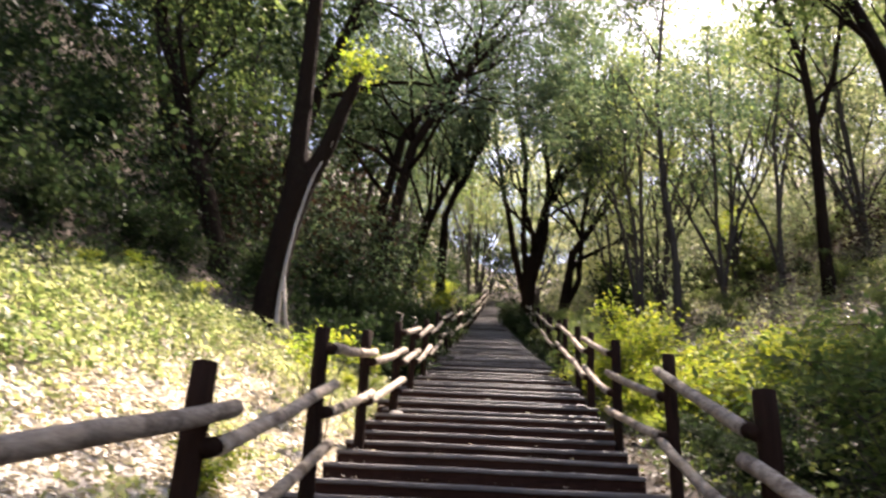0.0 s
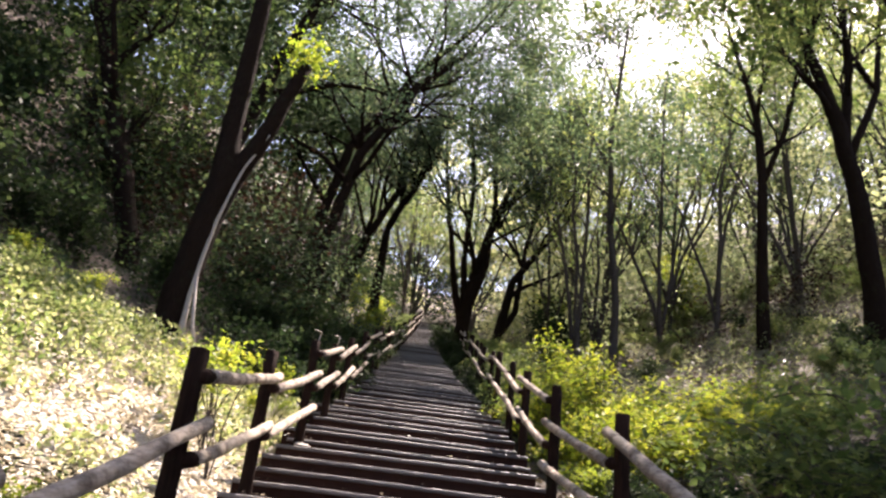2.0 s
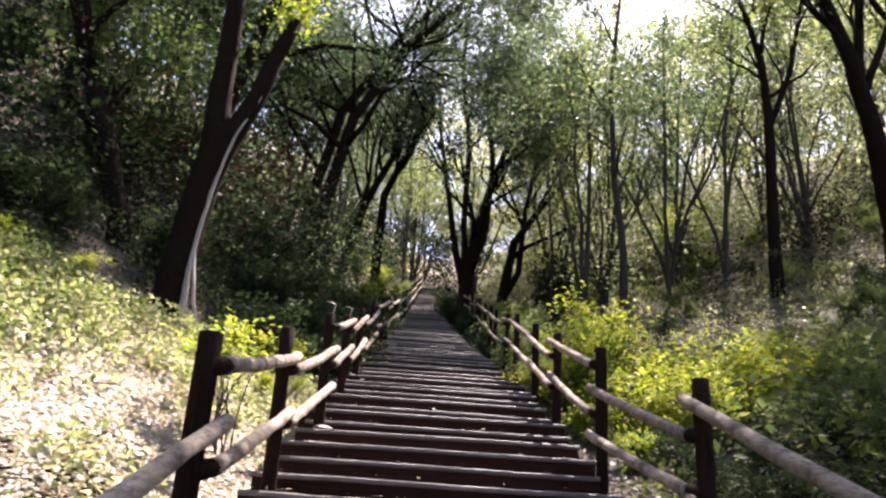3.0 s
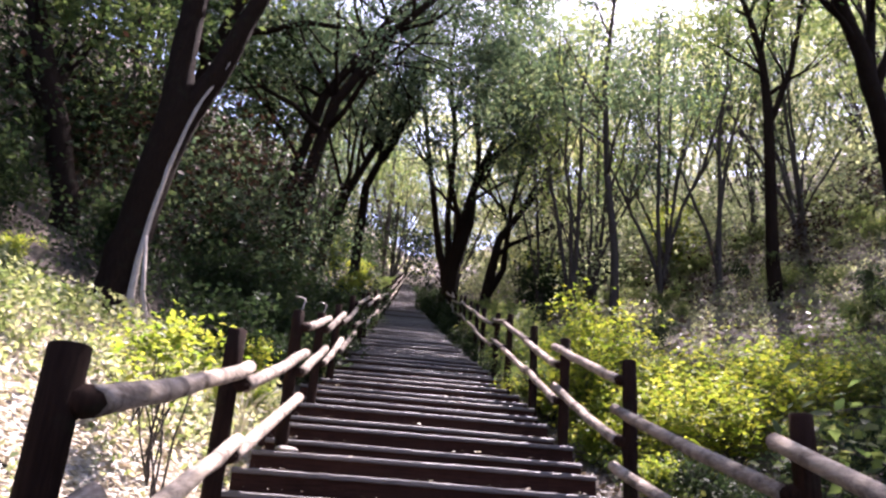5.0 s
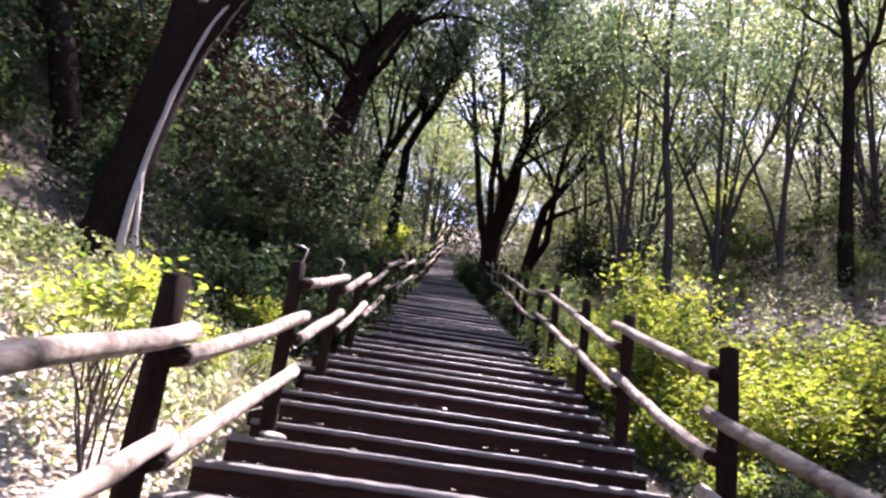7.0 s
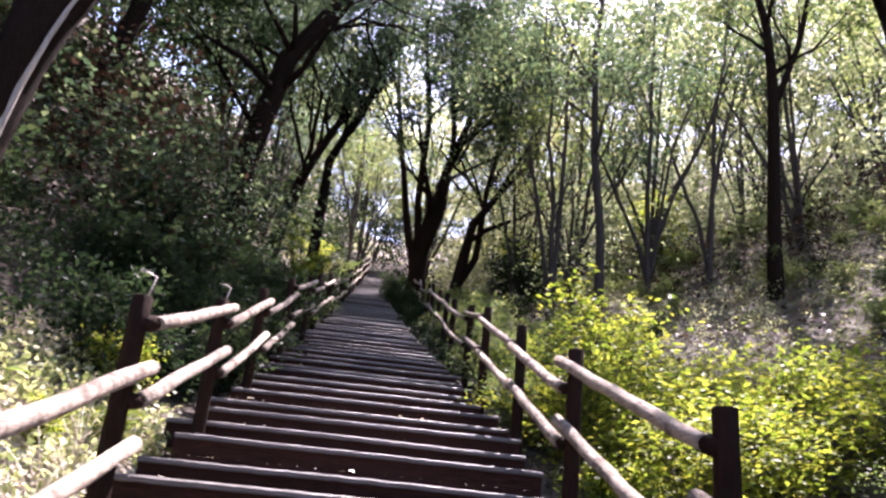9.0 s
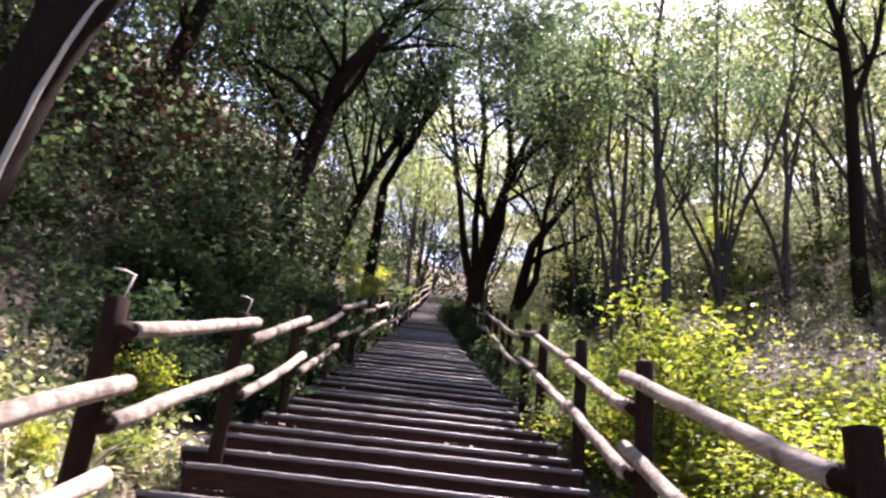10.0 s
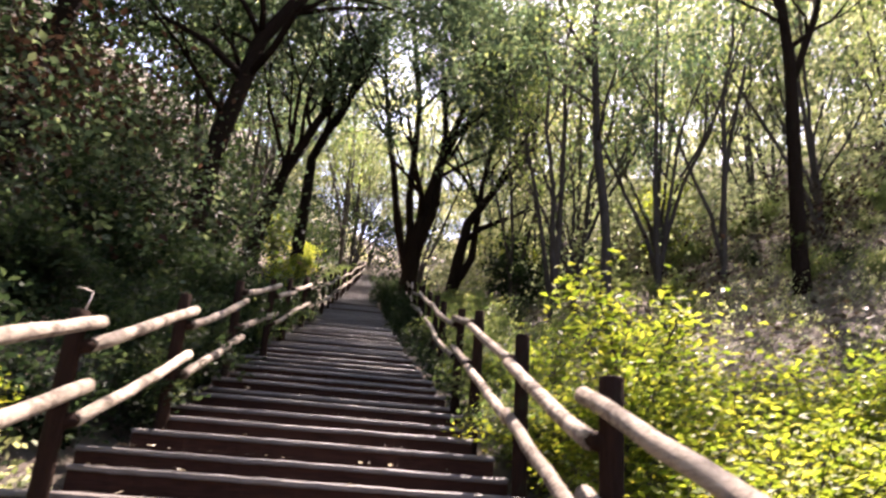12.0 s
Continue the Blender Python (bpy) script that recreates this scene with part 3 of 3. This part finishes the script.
for x, y, k, size in ((7.7, 32, 2, 1.0), (12.3, 30, 0, 1.0), (12.0, 35, 1, 1.0), (16.6, 21.5, 3, 1.1), (16, 30, 4, 1.0), (8.8, 36, 5, 1.0), (9.6, 29, 1, 0.9), (-1.6, 58, 2, 1.0), (2.9, 50, 5, 1.1)):
    plant_tree(x, y, k, size, 40 * k + 9 * x)


def sun_path(x, y):
    """True where a crown would shade the clearing round the stairs."""
    for h in range(3, 17):
        u, v = x - h * sun_dir.x / (sun_dir.z - 0.2), y - h * sun_dir.y / (sun_dir.z - 0.2)
        if -6.5 < u < 6.5 and 3.0 < v < 14.0:
            return True
    return False


def scatter(count, x0, x1, y0, y1, gap, kinds, grown=1.0):
    done = 0
    for _ in range(4000):
        if done >= count:
            return
        x, y = rng.uniform(x0, x1), rng.uniform(y0, y1)
        if -4.0 < x < 5.5 and y < 46 or -1.5 < x < 2.8 and y < 70:
            continue
        if -8 < x < 9 and -3 < y < 18 or sun_path(x, y):
            continue
        if min((x - u) ** 2 + (y - v) ** 2 for u, v in taken) < gap ** 2:
            continue
        plant_tree(x, y, int(rng.choice(kinds)), rng.uniform(0.8, 1.2) * grown, rng.uniform(0, 360))
        done += 1


scatter(26, -24, -5, 14, 55, 2.4, (1, 4, 3))
scatter(34, 6, 34, 20, 60, 2.4, (0, 2, 3, 5, 6))
scatter(14, -14, 16, 50, 85, 2.6, (0, 2, 5, 6))
# unseen trees behind the start, added for shade
scatter(12, -16, 18, -22, 0, 3.4, (1, 2, 3))


def woods(count, x0, x1, y0, y1, top, size, mat, seed, label, clump=90, base=0.1):
    """Leaf masses of woods too deep to tell tree from tree: loose clumps at all heights."""
    rng = np.random.default_rng(seed)
    n = count // clump
    x, y = rng.uniform(x0, x1, n), rng.uniform(y0, y1, n)
    z = np.array([land(u, v) for u, v in zip(x, y)]) + rng.uniform(base, top, n)
    k = np.repeat(np.arange(n), clump)
    c = np.stack([x, y, z], 1)[k] + rng.normal(0, 1, (len(k), 3)) * (0.75, 0.75, 0.4) * rng.uniform(0.6, 1.4, n)[k][:, None]
    tagged(new("woods", leaves_mesh("woods", c, size, mat, rng, 0.8, 0.65)), label, "woods", kind="stuff")


# the dark leaf masses hold the shade of the bank in their colour
woods(14000, -42, -15, 14, 46, 17, 0.42, LEAF_SHADE, 57, "tall dark woods deep behind the bank")
woods(34000, -26, -8.5, 11, 40, 9, 0.22, LEAF_SHADE, 61, "dense woods on the steep bank, shade put into their dark green")
woods(9000, -8, -2.4, 15.2, 27, 2.6, 0.13, LEAF_SHADE, 60, "dark green thicket on the shaded bank")
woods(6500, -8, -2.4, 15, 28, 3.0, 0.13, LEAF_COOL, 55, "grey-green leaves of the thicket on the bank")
LEAF_BROWN = leaf_material("brown_leaf", ((0.0, (0.022, 0.013, 0.010)), (0.6, (0.045, 0.028, 0.021)), (1.0, (0.085, 0.055, 0.042))), (1.2, 1.1, 1.0), 0.25, 0.05)
woods(20000, -14, -5.7, 4.0, 14.5, 2.2, 0.12, LEAF_SHADE, 58, "thicket above the sunny bank, shade put into its dark leaves")
woods(6500, 10, 26, 20, 40, 1.9, 0.15, LEAF_BROWN, 56, "grey-brown twiggy undergrowth on the wooded slope")
# brown leaf clumps that stand in for exposed earth on the bank
woods(3600, -7, -2.9, 15.2, 20, 3.2, 0.12, LEAF_BROWN, 59, "brown leaf clumps in place of bare earth on the shaded bank")
woods(13000, -40, -6, 36, 95, 14, 0.44, LEAF_SHADE, 62, "dark green woods far up the bank")
woods(44000, -27, -4.5, 15, 40, 15, 0.23, LEAF_SHADE, 54, "dark crowns of the woods above the steep bank", base=5.0)
# far leaf masses, paled in colour for haze and sunlight
woods(12000, 7, 22, 31, 44, 6.0, 0.17, LEAF_HAZY, 53, "loose sunlit leaves among the slender trees of the slope")
woods(30000, 15, 44, 22, 52, 15, 0.26, LEAF_HAZY, 63, "sunlit green woods on the gentle slope")
woods(46000, 5, 60, 46, 85, 22, 0.42, LEAF_HAZY, 64, "woods far up the slope, paled with haze in the leaf colour")
woods(26000, 4.5, 20, 42, 62, 6.5, 0.22, LEAF_HAZY, 67, "leafy thicket on the slope beside the upper stairs")
woods(12000, -12, -2.4, 36, 62, 3.5, 0.22, LEAF_SHADE, 68, "shaded thicket on the bank beside the upper stairs")
woods(9000, -6, 7, 63.5, 70, 6, 0.24, LEAF_SHADE, 69, "dark leafy thicket at the top of the stairs")
woods(30000, -14, 20, 66, 100, 24, 0.42, LEAF_HAZY, 65, "woods beyond the top of the stairs, haze put into their pale green")
woods(14000, -10, 5, 67, 78, 15, 0.32, LEAF_HAZY, 52, "pale leaves of the woods behind the top of the stairs", base=3.0)
# added behind the start, where it stays out of view
woods(7000, -45, 50, -35, -12, 14, 0.65, LEAF_SHADE, 66, "green woods added out of view at the foot of the stairs")


# ---- shrubs ----
def shrub_parts(seed, height, width, leaves, leaf_len, mat, stems=9, flat=0.9, bare=0.0):
    """A shrub of bending stems; bare: the share of its height that carries no leaves."""
    rng = np.random.default_rng(seed)
    s, tips = Shape(), []
    for _ in range(stems):
        a, reach = rng.uniform(0, 6.28), width * rng.uniform(0.2, 1.0)
        h = height * rng.uniform(0.55, 1.0)
        q = np.linspace(0, 1, 7)
        pts = np.stack([math.cos(a) * reach * q ** 1.4, math.sin(a) * reach * q ** 1.4, -0.1 + (h + 0.1) * np.sin(q * 1.5)], 1) + rng.normal(0, 0.015, (7, 3))
        s.tube(pts, np.linspace(0.009, 0.003, 7), 5)
        for p in pts[2:]:
            if p[2] < bare * height:
                continue
            tips.append(p)
            for _ in range(3):
                e = p + rng.normal(0, 0.16, 3) * (1.2, 1.2, 0.7) * width
                s.tube([p, (p + e) / 2 + (0, 0, 0.03), e], [0.005, 0.004, 0.002], 3, cap=False)
                tips += [e, (p + e) / 2]
    tips = np.array(tips)
    tips = tips[tips[:, 2] > bare * height]
    c = tips[rng.integers(0, len(tips), leaves)] + rng.normal(0, 0.055 + 0.03 * width, (leaves, 3))
    c[:, 2] = np.maximum(c[:, 2], 0.03)
    return s.mesh("stem", GREY_BARK), leaves_mesh("foliage", c, leaf_len, mat, rng, flat)


SHRUBS = {
    "yellow": [shrub_parts(300 + k, 0.95, 0.75, 1700, 0.085, LEAF_YELLOW) for k in range(3)],
    "green": [shrub_parts(310 + k, 1.5, 1.1, 3200, 0.085, LEAF) for k in range(3)],
    "sapling": [shrub_parts(350 + k, 1.1, 0.5, 190, 0.07, LEAF_YELLOW, 4, 1.2, 0.74) for k in range(2)],
    "tall": [shrub_parts(330 + k, 2.1, 0.95, 1750, 0.088, LEAF_YELLOW, 12, 1.6) for k in range(2)],
    "spray": [shrub_parts(340 + k, 1.25, 1.15, 2000, 0.092, LEAF_YELLOW, 11, 1.8) for k in range(3)],
    "dark": [shrub_parts(320 + k, 1.3, 1.2, 1800, 0.12, LEAF_SHADE) for k in range(2)],
}
SHRUB_LABEL = {"yellow": "low yellow-green shrub with small sunlit leaves", "sapling": "thin young shrub with a few bright yellow-green leaves", "tall": "tall yellow-green shrub leaning over the railing", "spray": "spreading yellow-green shrub with flat leafy sprays", "green": "leafy green shrub beside the stairs", "dark": "shrub with shade put into its dark green leaves"}
made = {}


def plant_shrub(kind, x, y, size, lift=0.0):
    k = int(rng.integers(0, len(SHRUBS[kind])))
    if (kind, k) not in made:
        t = tagged(new("shrub"), SHRUB_LABEL[kind], "shrub", kind + " shrubs")
        part("stem", SHRUBS[kind][k][0], t)
        part("foliage", SHRUBS[kind][k][1], t)
        made[kind, k] = t
    else:
        t = copy_thing(made[kind, k], Matrix.Identity(4))
    t.matrix_world = Matrix.Translation((x, y, land(x, y) - 0.03 + lift)) @ pose(0, 0, 0, 0, 0, rng.uniform(0, 360)) @ Matrix.Scale(size, 4)


# sunny side of the right railing
for x, y, s in ((2.85, 12.9, 0.72), (3.2, 13.6, 1.0), (3.7, 14.2, 0.92), (2.75, 15.2, 0.75), (-3.1, 33.8, 1.2), (-2.2, 36.0, 1.0), (12.5, 36.0, 2.2), (7.6, 41.0, 1.6)):
    plant_shrub("tall", x, y, s)
for x, y, s in ((3.4, 11.7, 0.8), (4.0, 12.4, 0.95), (4.9, 12.9, 1.0), (6.2, 13.2, 0.9), (2.95, 12.7, 0.75), (3.4, 13.0, 0.9), (2.8, 14.0, 0.75), (4.4, 13.7, 1.0), (5.3, 13.9, 1.0), (6.3, 14.6, 1.0), (7.1, 13.6, 0.9), (3.9, 14.8, 1.0), (5.4, 14.4, 1.0)):
    plant_shrub("spray", x, y, s)
for x, y, s in ((2.9, 10.4, 0.5), (2.7, 11.7, 0.6), (2.7, 17.0, 0.9)):
    plant_shrub("yellow", x, y, s)
for x, y, s in ((4.4, 6.9, 1.35), (5.6, 6.3, 1.5), (2.75, 17.5, 0.9), (2.8, 20, 0.9), (3.0, 23, 1.0), (6.6, 7.8, 1.2), (5.6, 11.4, 0.6), (6.9, 12.5, 1.0), (7.4, 9.4, 1.1), (3.2, 27, 1.0), (3.5, 31, 1.1)):
    plant_shrub("green", x, y, s)
for x, y, s in ((-1.4, 8.6, 1.12), (-1.8, 9.2, 1.0), (-1.25, 8.3, 1.15), (-1.6, 9.0, 1.05)):
    plant_shrub("sapling", x, y, s)
for _ in range(20):
    plant_shrub("dark", rng.uniform(-3.4, -1.6), rng.uniform(11.8, 24), rng.uniform(0.5, 0.85))
# shade over these shrubs comes from their darker leaf colour
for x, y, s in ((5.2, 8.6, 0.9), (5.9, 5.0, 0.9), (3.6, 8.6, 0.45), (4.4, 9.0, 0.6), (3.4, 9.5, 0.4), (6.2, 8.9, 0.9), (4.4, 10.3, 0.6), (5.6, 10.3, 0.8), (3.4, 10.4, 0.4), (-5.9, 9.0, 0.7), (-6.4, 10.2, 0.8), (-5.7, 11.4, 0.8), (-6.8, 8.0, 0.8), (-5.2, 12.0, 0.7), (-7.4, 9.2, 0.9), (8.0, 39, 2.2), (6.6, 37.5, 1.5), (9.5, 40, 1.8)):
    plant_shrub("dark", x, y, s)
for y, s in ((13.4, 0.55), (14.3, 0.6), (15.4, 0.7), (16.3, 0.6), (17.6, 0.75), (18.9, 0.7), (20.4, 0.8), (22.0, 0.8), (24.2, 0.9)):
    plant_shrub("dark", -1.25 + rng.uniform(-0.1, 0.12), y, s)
for y, s in ((15.0, 0.45), (17.0, 0.5), (19.6, 0.55), (23.0, 0.6)):
    plant_shrub("green", -1.15, y, s)
for y, s in ((19.5, 0.5), (22.5, 0.6), (25.5, 0.6), (29.0, 0.7), (31.0, 0.7), (33.0, 0.7), (35.0, 0.8), (37.0, 0.8), (40.0, 0.8), (43.0, 0.9)):
    plant_shrub("dark", right_end(y) + 0.55, y, s)
# bank side
for x, y, s in ((-4.3, 11.2, 0.4), (-5.0, 10.4, 0.4), (-2.2, 30, 1.3), (-1.9, 27.5, 1.2), (-4.9, 8.8, 0.35), (-1.6, 12.6, 0.6), (-1.5, 5.6, 0.45), (-1.55, 10.9, 0.4), (-1.35, 11.5, 0.35)):
    plant_shrub("yellow", x, y, s)
for _ in range(115):
    side = rng.random()
    if side < 0.4:
        x, y = rng.uniform(-13, -1.8), rng.uniform(12.5, 34)
        kind, s = "dark", rng.uniform(0.6, 1.15)
    else:
        x, y = rng.uniform(5.5, 22), rng.uniform(15, 42)
        kind, s = ("green" if rng.random() < 0.8 else "dark"), rng.uniform(0.45, 0.85)
    plant_shrub(kind, x, y, s)
for _ in range(40):
    y = rng.uniform(14, 60)
    plant_shrub("green", rng.choice((-1.55, 2.75)) + rng.uniform(-0.2, 0.2), y, rng.uniform(0.5, 0.75))

# ---- leaf litter and low plants on the ground ----
rng = np.random.default_rng(41)
# pale litter stops at the edge of the sun, like the earth below
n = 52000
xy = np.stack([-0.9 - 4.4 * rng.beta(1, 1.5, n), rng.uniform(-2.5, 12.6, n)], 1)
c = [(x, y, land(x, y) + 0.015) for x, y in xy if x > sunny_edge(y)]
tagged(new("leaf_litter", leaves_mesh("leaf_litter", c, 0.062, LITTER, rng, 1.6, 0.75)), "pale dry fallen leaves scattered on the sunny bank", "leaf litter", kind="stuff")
n = 20000
xy = np.stack([rng.uniform(2.1, 9, n), rng.uniform(-2.5, 14.5, n)], 1)
c = [(x, y, land(x, y) + 0.015) for x, y in xy]
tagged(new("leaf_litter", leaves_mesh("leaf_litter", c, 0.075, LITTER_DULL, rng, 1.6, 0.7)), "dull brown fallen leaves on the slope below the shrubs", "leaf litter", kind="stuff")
n = 22000
xy = np.stack([np.where(rng.random(n) < 0.25, rng.uniform(-22, -2, n), rng.uniform(3, 30, n)), rng.uniform(14, 60, n)], 1)
c = [(x, y, land(x, y) + rng.uniform(0.02, 0.3)) for x, y in xy]
tagged(new("leaf_litter", leaves_mesh("leaf_litter", c, 0.16, LITTER_DULL, rng, 1.5, 0.7)), "dry leaves and twigs on the wooded slopes", "leaf litter", kind="stuff")


def low_plants(n, tufts, x0, x1, y0, y1, mat, high, seed, label):
    rng = np.random.default_rng(seed)
    cl = np.stack([rng.uniform(x0, x1, tufts), rng.uniform(y0, y1, tufts)], 1)
    xy = cl[rng.integers(0, tufts, n)] + rng.normal(0, 0.14, (n, 2))
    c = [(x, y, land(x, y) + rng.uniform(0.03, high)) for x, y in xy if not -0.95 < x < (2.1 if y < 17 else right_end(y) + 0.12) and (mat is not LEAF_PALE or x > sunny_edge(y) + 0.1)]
    tagged(new("low_plants", leaves_mesh("low_plants", c, 0.075, mat, rng, 0.6, 0.6)), label, "undergrowth", kind="stuff")


# pale leaves carry the sun on the bank and stop at its edge
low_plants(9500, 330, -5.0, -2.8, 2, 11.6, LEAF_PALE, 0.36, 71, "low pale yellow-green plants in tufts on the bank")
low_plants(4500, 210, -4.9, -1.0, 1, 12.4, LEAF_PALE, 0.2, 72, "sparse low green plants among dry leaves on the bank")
low_plants(5000, 230, 2.5, 7, 12.4, 20, LEAF_YELLOW, 0.35, 73, "low yellow-green plants under the shrubs")
# the duller leaf colour of these two beds carries the slope's shade
low_plants(5000, 200, 2.5, 8, 6, 12, LEAF_MID, 0.3, 76, "low green plants on the dry slope beside the stairs")
low_plants(9000, 420, 4, 20, 14, 40, LEAF_MID, 0.5, 74, "green undergrowth on the gentle slope")
low_plants(9000, 300, -5.1, -3.1, 2.5, 11, LEAF, 0.3, 69, "green plants on the upper part of the sunny bank")
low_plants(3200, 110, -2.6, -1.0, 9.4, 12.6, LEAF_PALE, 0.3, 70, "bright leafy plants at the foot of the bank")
# beyond the edge of the sun, dark leaf colour takes the place of shade
low_plants(11000, 420, -8.5, -4.6, 2, 12.5, LEAF_SHADE, 0.45, 77, "low plants above the sunny bank, shade put into their dark leaves")
low_plants(9000, 260, -4.6, -1.2, 12.3, 20, LEAF_SHADE, 0.7, 78, "dark green cover on the bank beside the railing")
low_plants(5000, 160, 1.2, 2.6, 17, 40, LEAF_SHADE, 0.55, 79, "dark plants between the narrow upper stairs and the railing")
# leaf highlights on the slope are put in by a pale colour
low_plants(18000, 700, 5, 20, 15, 40, LEAF_HAZY, 0.7, 80, "undergrowth on the wooded slope, pale highlights put into its grey-green")
low_plants(14000, 360, -14, -1.3, 11, 34, LEAF_SHADE, 0.6, 75, "dark undergrowth on the shaded bank")

# ---- dry stalks beside the bank railing ----
rng = np.random.default_rng(81)
for x, y in ((-1.15, 10.4), (-1.3, 10.9), (-1.1, 9.9)):
    s = Shape()
    for _ in range(16):
        a, h = rng.uniform(0, 6.28), rng.uniform(0.35, 0.75)
        q = np.linspace(0, 1, 5)
        bend = rng.uniform(0.1, 0.45)
        s.tube(np.stack([math.cos(a) * bend * q ** 2, math.sin(a) * bend * q ** 2, -0.03 + h * np.sin(q * 1.35)], 1) + rng.normal(0, 0.008, (5, 3)), np.linspace(0.004, 0.0018, 5), 4)
    g = tagged(new("dry_grass", s.mesh("dry_grass", LITTER)), "tuft of pale dry grass stalks beside the railing", "grass", "dry grass tufts")
    g.location = (x, y, land(x, y))

# ---- fallen leaves and a low heap of leaves and dirt on the treads ----
rng = np.random.default_rng(91)
for k in range(34):
    i = int(rng.integers(-3, 16))
    x, y = rng.uniform(-0.7, 1.85), 7.64 + STEP * i + rng.uniform(0.06, 0.4)
    me = leaves_mesh("fallen_leaf", [(0, 0, 0)], rng.uniform(0.05, 0.09), LITTER, rng, 4.0, 0.7)
    leaf = tagged(new("fallen_leaf", me), "pale dry leaf fallen on the stairs", "leaf", "leaves on the stairs")
    leaf.location = (x, y, stair_z(7.64 + STEP * i) + 0.022)
n = 900
i = rng.integers(-6, 26, n)
x, y = X0 + (X1 - X0) * rng.random(n), rng.beta(0.8, 2.2, n) * 0.45
x = np.where(rng.random(n) < 0.3, X0 + 0.05 + 0.5 * rng.random(n) ** 2, x)
c = [(u, 7.64 + STEP * k + v, stair_z(7.64 + STEP * k) + 0.016) for u, v, k in zip(x, y, i) if u < right_end(7.64 + STEP * k)]
tagged(new("leaf_crumbs", leaves_mesh("leaf_crumbs", c, 0.022, LITTER_DULL, rng, 2.0, 0.7)), "crumbs of dry leaves scattered on the stairs", "leaf litter", kind="stuff")
# flattened pale lump for the heap of leaves and dirt
bm = bmesh.new()
bmesh.ops.create_icosphere(bm, subdivisions=3, radius=0.05)
for v in bm.verts:
    v.co = Vector((v.co.x * 1.9, v.co.y * 1.1, v.co.z * 0.5)) * (1 + 0.25 * noise.noise(v.co * 22))
me = bpy.data.meshes.new("stone")
bm.to_mesh(me)
me.materials.append(EARTH)
stone = tagged(new("stone", me), "low pale heap of leaves and dirt on a step", "stone")
stone.location = (-0.58, 9.40, stair_z(9.245) + 0.035)
